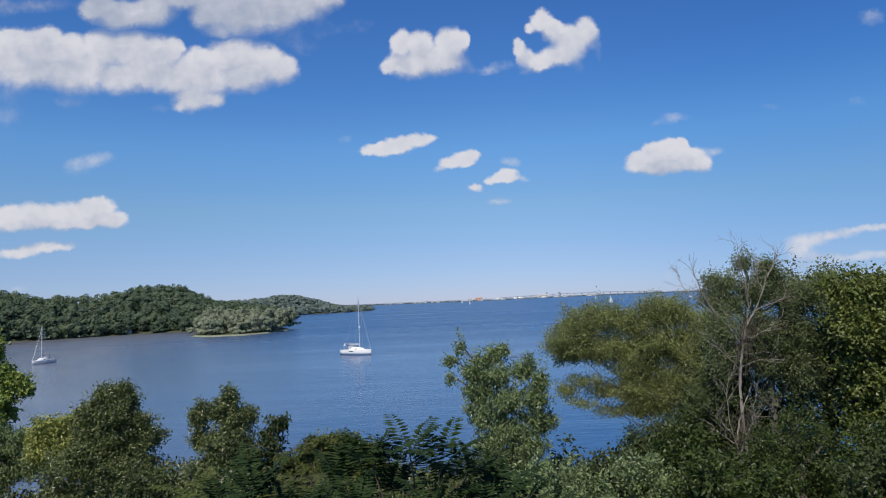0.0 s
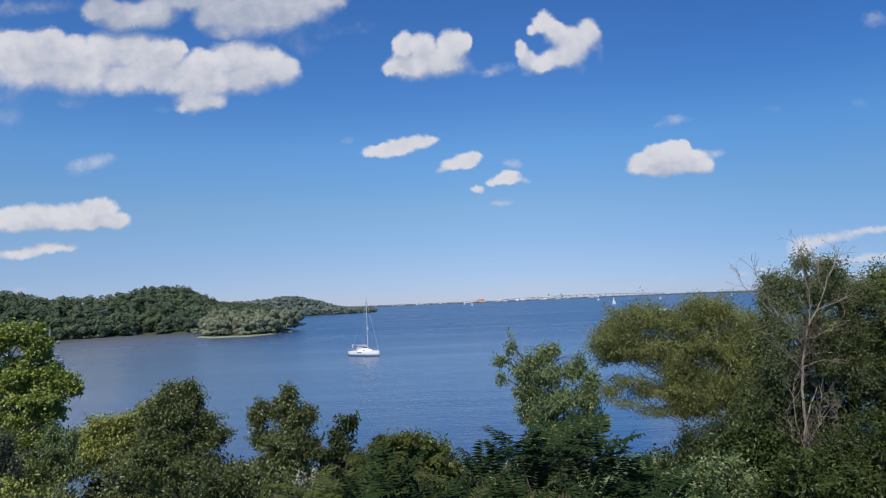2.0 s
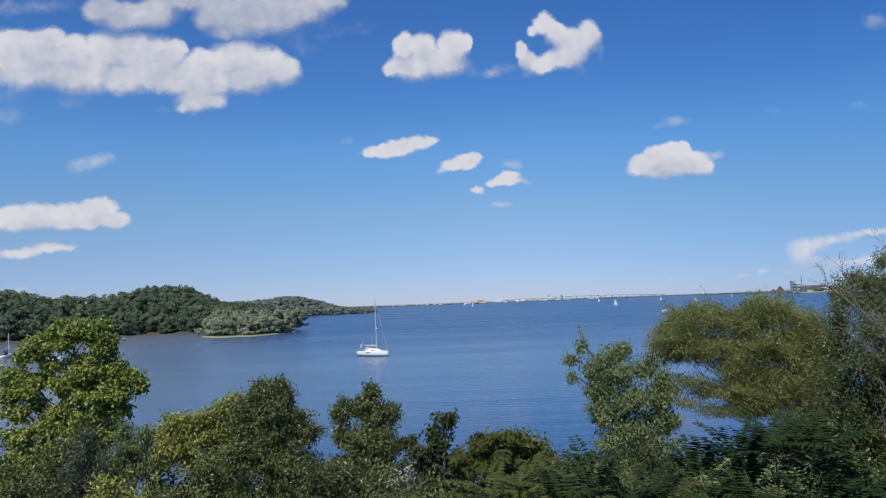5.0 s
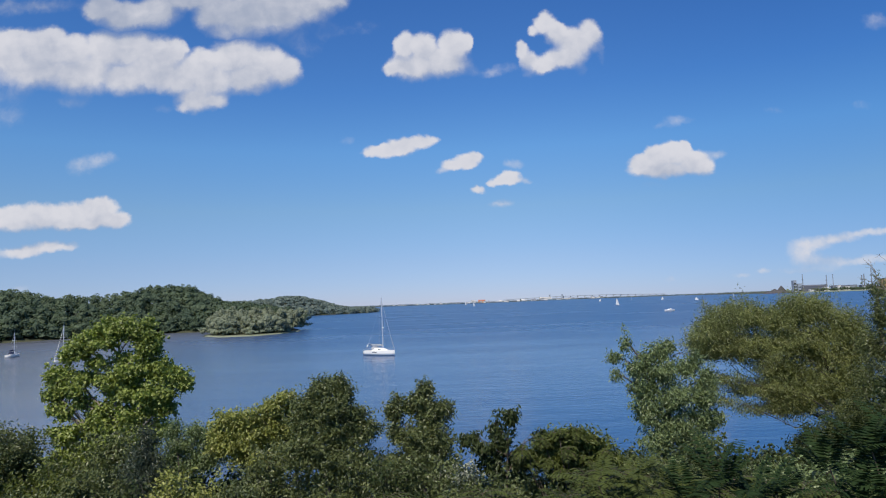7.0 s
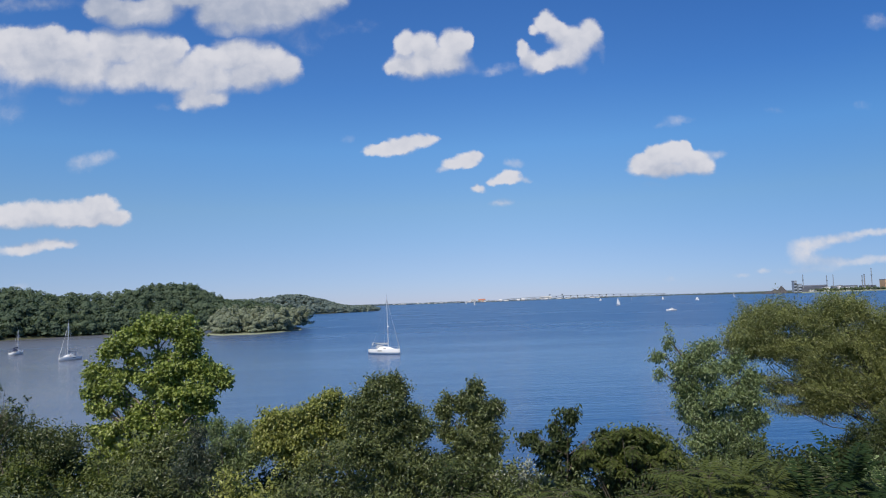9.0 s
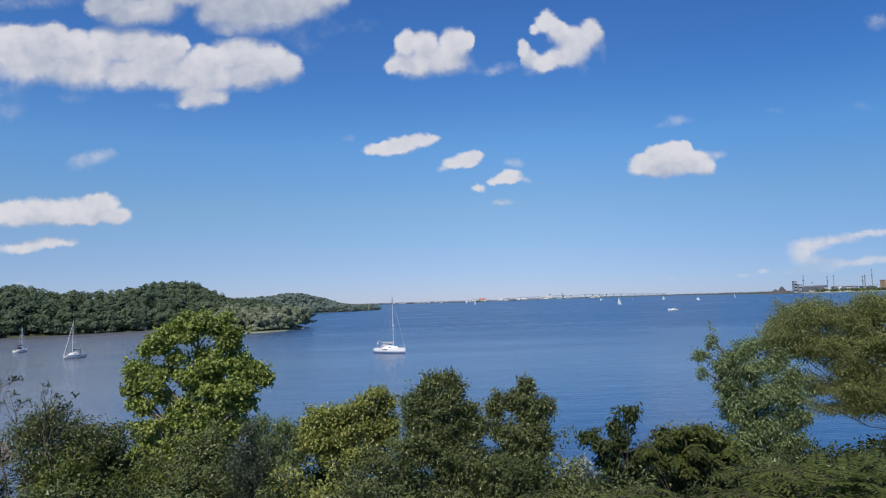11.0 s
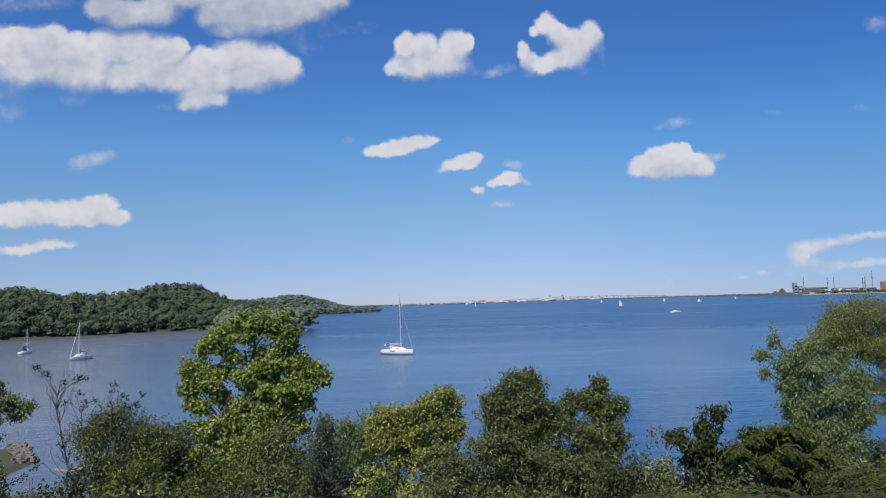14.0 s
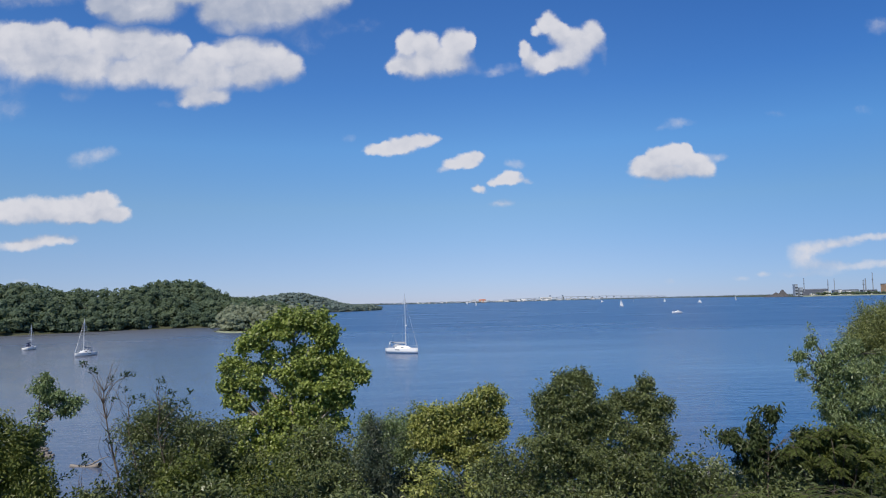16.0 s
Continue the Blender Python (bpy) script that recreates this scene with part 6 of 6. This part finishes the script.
for k, (fx, fy, fz) in enumerate(((-7.6, 13.2, 9.9), (-6.6, 12.6, 9.85), (-5.4, 13.4, 10.1), (-4.2, 12.8, 10.1), (-2.9, 13.5, 10.35), (-1.6, 12.7, 10.2), (-0.4, 13.3, 10.1), (0.9, 13.0, 10.0), (-8.9, 12.8, 9.8))):
    frond_bush("sumac", "olive-green sumac clump with arching feathered leaves", (fx, fy), [(fx + fr.uniform(-0.6, 0.6), fy + fr.uniform(-0.4, 0.4), fz + 0.40 - fr.uniform(0.05, 0.6)) for _ in range(9)],
               LEAF_FROND, 60 + k, 0.78, 10, 9, (0.165, 0.052), group="sumacs along the bank")

# rounded shrubs: (x, y, top, half width, leaves, leaf length, tone)
# the shrub at x 4.9 has dark leaves in place of the willow's shade
SHRUBS = [
    (6.4, 19.0, 10.4, 1.4, 17000, 0.12, LEAF_MID), (8.8, 17.6, 10.9, 1.4, 17000, 0.08, LEAF_MID), (10.8, 17.0, 10.9, 1.5, 16000, 0.09, LEAF_MID), (4.9, 19.5, 9.4, 1.2, 12000, 0.12, LEAF_DARK_SHADED),
    (3.4, 21.5, 9.0, 1.3, 13000, 0.08, LEAF_LIGHT), (12.6, 16.5, 10.6, 1.5, 14000, 0.10, LEAF_DARK_SHADED), (7.2, 16.0, 9.9, 1.3, 13000, 0.12, LEAF_MID), (-1.6, 18.0, 10.1, 1.0, 10000, 0.10, LEAF_OLIVE),
    (-0.2, 18.5, 9.7, 1.1, 10000, 0.09, LEAF_OLIVE),
]
SHRUBS_LEFT = [
    (-15.9, 19.0, 9.95, 1.2, 13000, 0.10, LEAF_OLIVE), (-17.6, 20.0, 9.80, 1.4, 14000, 0.11, LEAF_GREEN), (-19.5, 20.5, 9.90, 1.3, 12000, 0.12, LEAF_GREEN), (-12.8, 18.0, 10.00, 1.2, 13000, 0.10, LEAF_YELLOW),
    (-11.0, 17.5, 9.80, 1.2, 12000, 0.09, LEAF_OLIVE), (-14.0, 30.5, 9.50, 1.0, 9000, 0.09, LEAF_LIGHT), (-8.9, 16.2, 9.60, 1.1, 10000, 0.09, LEAF_OLIVE), (-5.4, 19.0, 9.70, 0.9, 8000, 0.10, LEAF_SILVER),
]
SHRUBS_LOW = [
    (-2.9, 18.4, 10.1, 1.1, 10000, 0.09, LEAF_OLIVE), (-4.6, 18.4, 9.8, 1.0, 10000, 0.10, LEAF_OLIVE),
    (-6.4, 17.2, 10.25, 1.3, 13000, 0.10, LEAF_OLIVE), (-4.9, 16.2, 10.05, 1.2, 11000, 0.10, LEAF_OLIVE), (-2.6, 15.6, 10.2, 1.2, 12000, 0.09, LEAF_DARK_SHADED), (-0.9, 15.6, 10.1, 1.2, 12000, 0.09, LEAF_OLIVE),
    (0.8, 16.4, 10.15, 1.3, 12000, 0.09, LEAF_DARK_SHADED), (1.4, 20.5, 9.75, 1.3, 12000, 0.09, LEAF_DARK_SHADED), (-7.9, 18.6, 10.35, 1.2, 12000, 0.09, LEAF_OLIVE), (-10.6, 20.0, 10.25, 1.3, 12000, 0.09, LEAF_OLIVE),
    (-16.2, 22.5, 10.35, 1.5, 14000, 0.11, LEAF_OLIVE), (-20.0, 23.0, 10.35, 1.5, 14000, 0.11, LEAF_OLIVE), (-23.0, 17.0, 9.45, 1.2, 9000, 0.10, LEAF_DARK_SHADED),
]
SHRUBS_FRONT = [
    (2.2, 15.0, 10.65, 1.2, 11000, 0.10, LEAF_LIGHT), (4.0, 15.5, 10.65, 1.2, 11000, 0.09, LEAF_LIGHT), (5.6, 14.5, 10.65, 1.2, 11000, 0.11, LEAF_MID), (9.2, 14.2, 10.95, 1.3, 12000, 0.11, LEAF_DARK_SHADED),
    (-10.3, 14.0, 10.45, 1.2, 11000, 0.09, LEAF_OLIVE), (-12.2, 14.5, 10.45, 1.2, 11000, 0.10, LEAF_DARK_SHADED), (-14.0, 14.6, 10.35, 1.2, 11000, 0.10, LEAF_OLIVE), (-16.2, 15.5, 10.35, 1.3, 11000, 0.09, LEAF_DARK_SHADED),
    (-18.4, 16.5, 10.15, 1.3, 11000, 0.11, LEAF_OLIVE), (-20.6, 18.0, 9.85, 1.3, 11000, 0.11, LEAF_DARK_SHADED), (-22.2, 19.0, 9.55, 1.0, 8000, 0.10, LEAF_OLIVE), (-7.5, 16.6, 10.45, 1.0, 9000, 0.09, LEAF_DARK_SHADED),
]
sk = 100
for rows in (SHRUBS, SHRUBS_LEFT, SHRUBS_LOW, SHRUBS_FRONT):
    for x, y, z, half, n, ll, mat in rows:
        tone = {LEAF_GREEN: "fresh green", LEAF_OLIVE: "grey-green", LEAF_LIGHT: "light green feathery", LEAF_DARK_SHADED: "dark green", LEAF_MID: "deep green", LEAF_POPLAR: "yellow-green", LEAF_YELLOW: "yellowing", LEAF_SILVER: "pale silvery"}[mat]
        tree("shrub", tone + " leafy shrub on the bank", "shrub", (x, y), bush_lobes(x, z, half * 1.25, z - 2.8, np.random.default_rng(sk), 10), mat, (ll * 1.12, ll * 0.58), int(n * 0.64), 0.2, 0.11, girth=0.05, seed=sk, group="shrubs on the bank")
        sk += 1

back = np.random.default_rng(15)
for k, x in enumerate(np.linspace(-21.5, 15.0, 15)):
    x, y = float(x), float(back.uniform(26.5, 30.5))
    tree("shrub", "dark shrub low on the bank behind the others", "shrub", (x, y), bush_lobes(x, float(back.uniform(7.3, 7.8)), 2.0, 5.4, np.random.default_rng(300 + k), 8), LEAF_DARK_SHADED, (0.20, 0.11), 4600, 0.2, 0.2, girth=0.05, seed=300 + k, group="shrubs on the bank")


def undergrowth():
    rng = np.random.default_rng(5)
    n = 26000
    x, y = rng.uniform(-34, 20, n), 7.5 + 38 * rng.random(n) ** 1.2
    z = bank(x, y) + 1.3 * rng.random(n) ** 0.8 * (0.6 + 0.5 * np.sin(x * 1.7) * np.cos(y * 1.3))
    w = np.stack([x, y, z], 1)
    a = unit(rng.normal(size=w.shape) + np.array([0, 0, -0.2]))
    ln = 0.17 * rng.uniform(0.6, 1.4, n)
    v, f = leaves(w, a, unit(rng.normal(size=w.shape) * 0.6 + np.array([0, 0, 0.9])), ln, ln * 0.55)
    tagged(array_part("undergrowth", v, f, LEAF_DARK_SHADED, None), "dense dark green undergrowth covering the bank", "undergrowth", kind="stuff")


undergrowth()


# ---- the shore ----
def boulder(at, r, seed):
    """A broken slab: a coarse block with knocked-off corners."""
    rng = random.Random(seed)
    bm = bmesh.new()
    bmesh.ops.create_cube(bm, size=1)
    bmesh.ops.bevel(bm, geom=bm.edges[:], offset=0.16, segments=1, affect="EDGES")
    for v in bm.verts:
        d = noise.noise_vector(v.co * 1.9 + Vector((seed * 3.1, 0, 0))) * 0.30
        v.co = Vector(((v.co.x + d.x) * 2.0 * r, (v.co.y + d.y) * 1.5 * r, (v.co.z + d.z) * 0.9 * r))
    ob = part("boulder", bm, ROCK, None)
    ob.matrix_basis = pose(*at, rng.uniform(-14, 14), rng.uniform(-14, 14), rng.uniform(0, 180))
    tagged(ob, "weathered broken slab on the shoreline", "rock", "shore rocks")


rk = random.Random(8)
for k in range(110):
    s = rk.random()
    x, y = -50.1 - 6.5 * s + rk.uniform(-0.9, 0.5), 65.6 + 8.5 * s + rk.uniform(-0.8, 0.8)
    boulder((x, y, rk.uniform(0.0, 0.25)), rk.uniform(0.14, 0.40), k)


def driftwood():
    rng = np.random.default_rng(6)
    root = thing("driftwood", (-44.6, 62.0, 0.0), "bleached drift log lying in the shallows", "log")
    array_part("log", *tube(bow((-46.0, 62.4, 0.05), (-43.0, 61.7, 0.25), rng, 0.06, 8), 0.22 * np.linspace(0.7, 1.0, 8), 8), DEADWOOD, root, smooth=True)
    array_part("snag", *tube(bow((-44.0, 62.0, 0.2), (-42.6, 62.5, 0.8), rng, 0.1, 6), 0.09 * np.linspace(1, 0.3, 6), 6), DEADWOOD, root, smooth=True)
    array_part("snag", *tube(bow((-44.6, 62.1, 0.2), (-43.6, 61.6, 0.65), rng, 0.1, 6), 0.07 * np.linspace(1, 0.3, 6), 6), DEADWOOD, root, smooth=True)


driftwood()
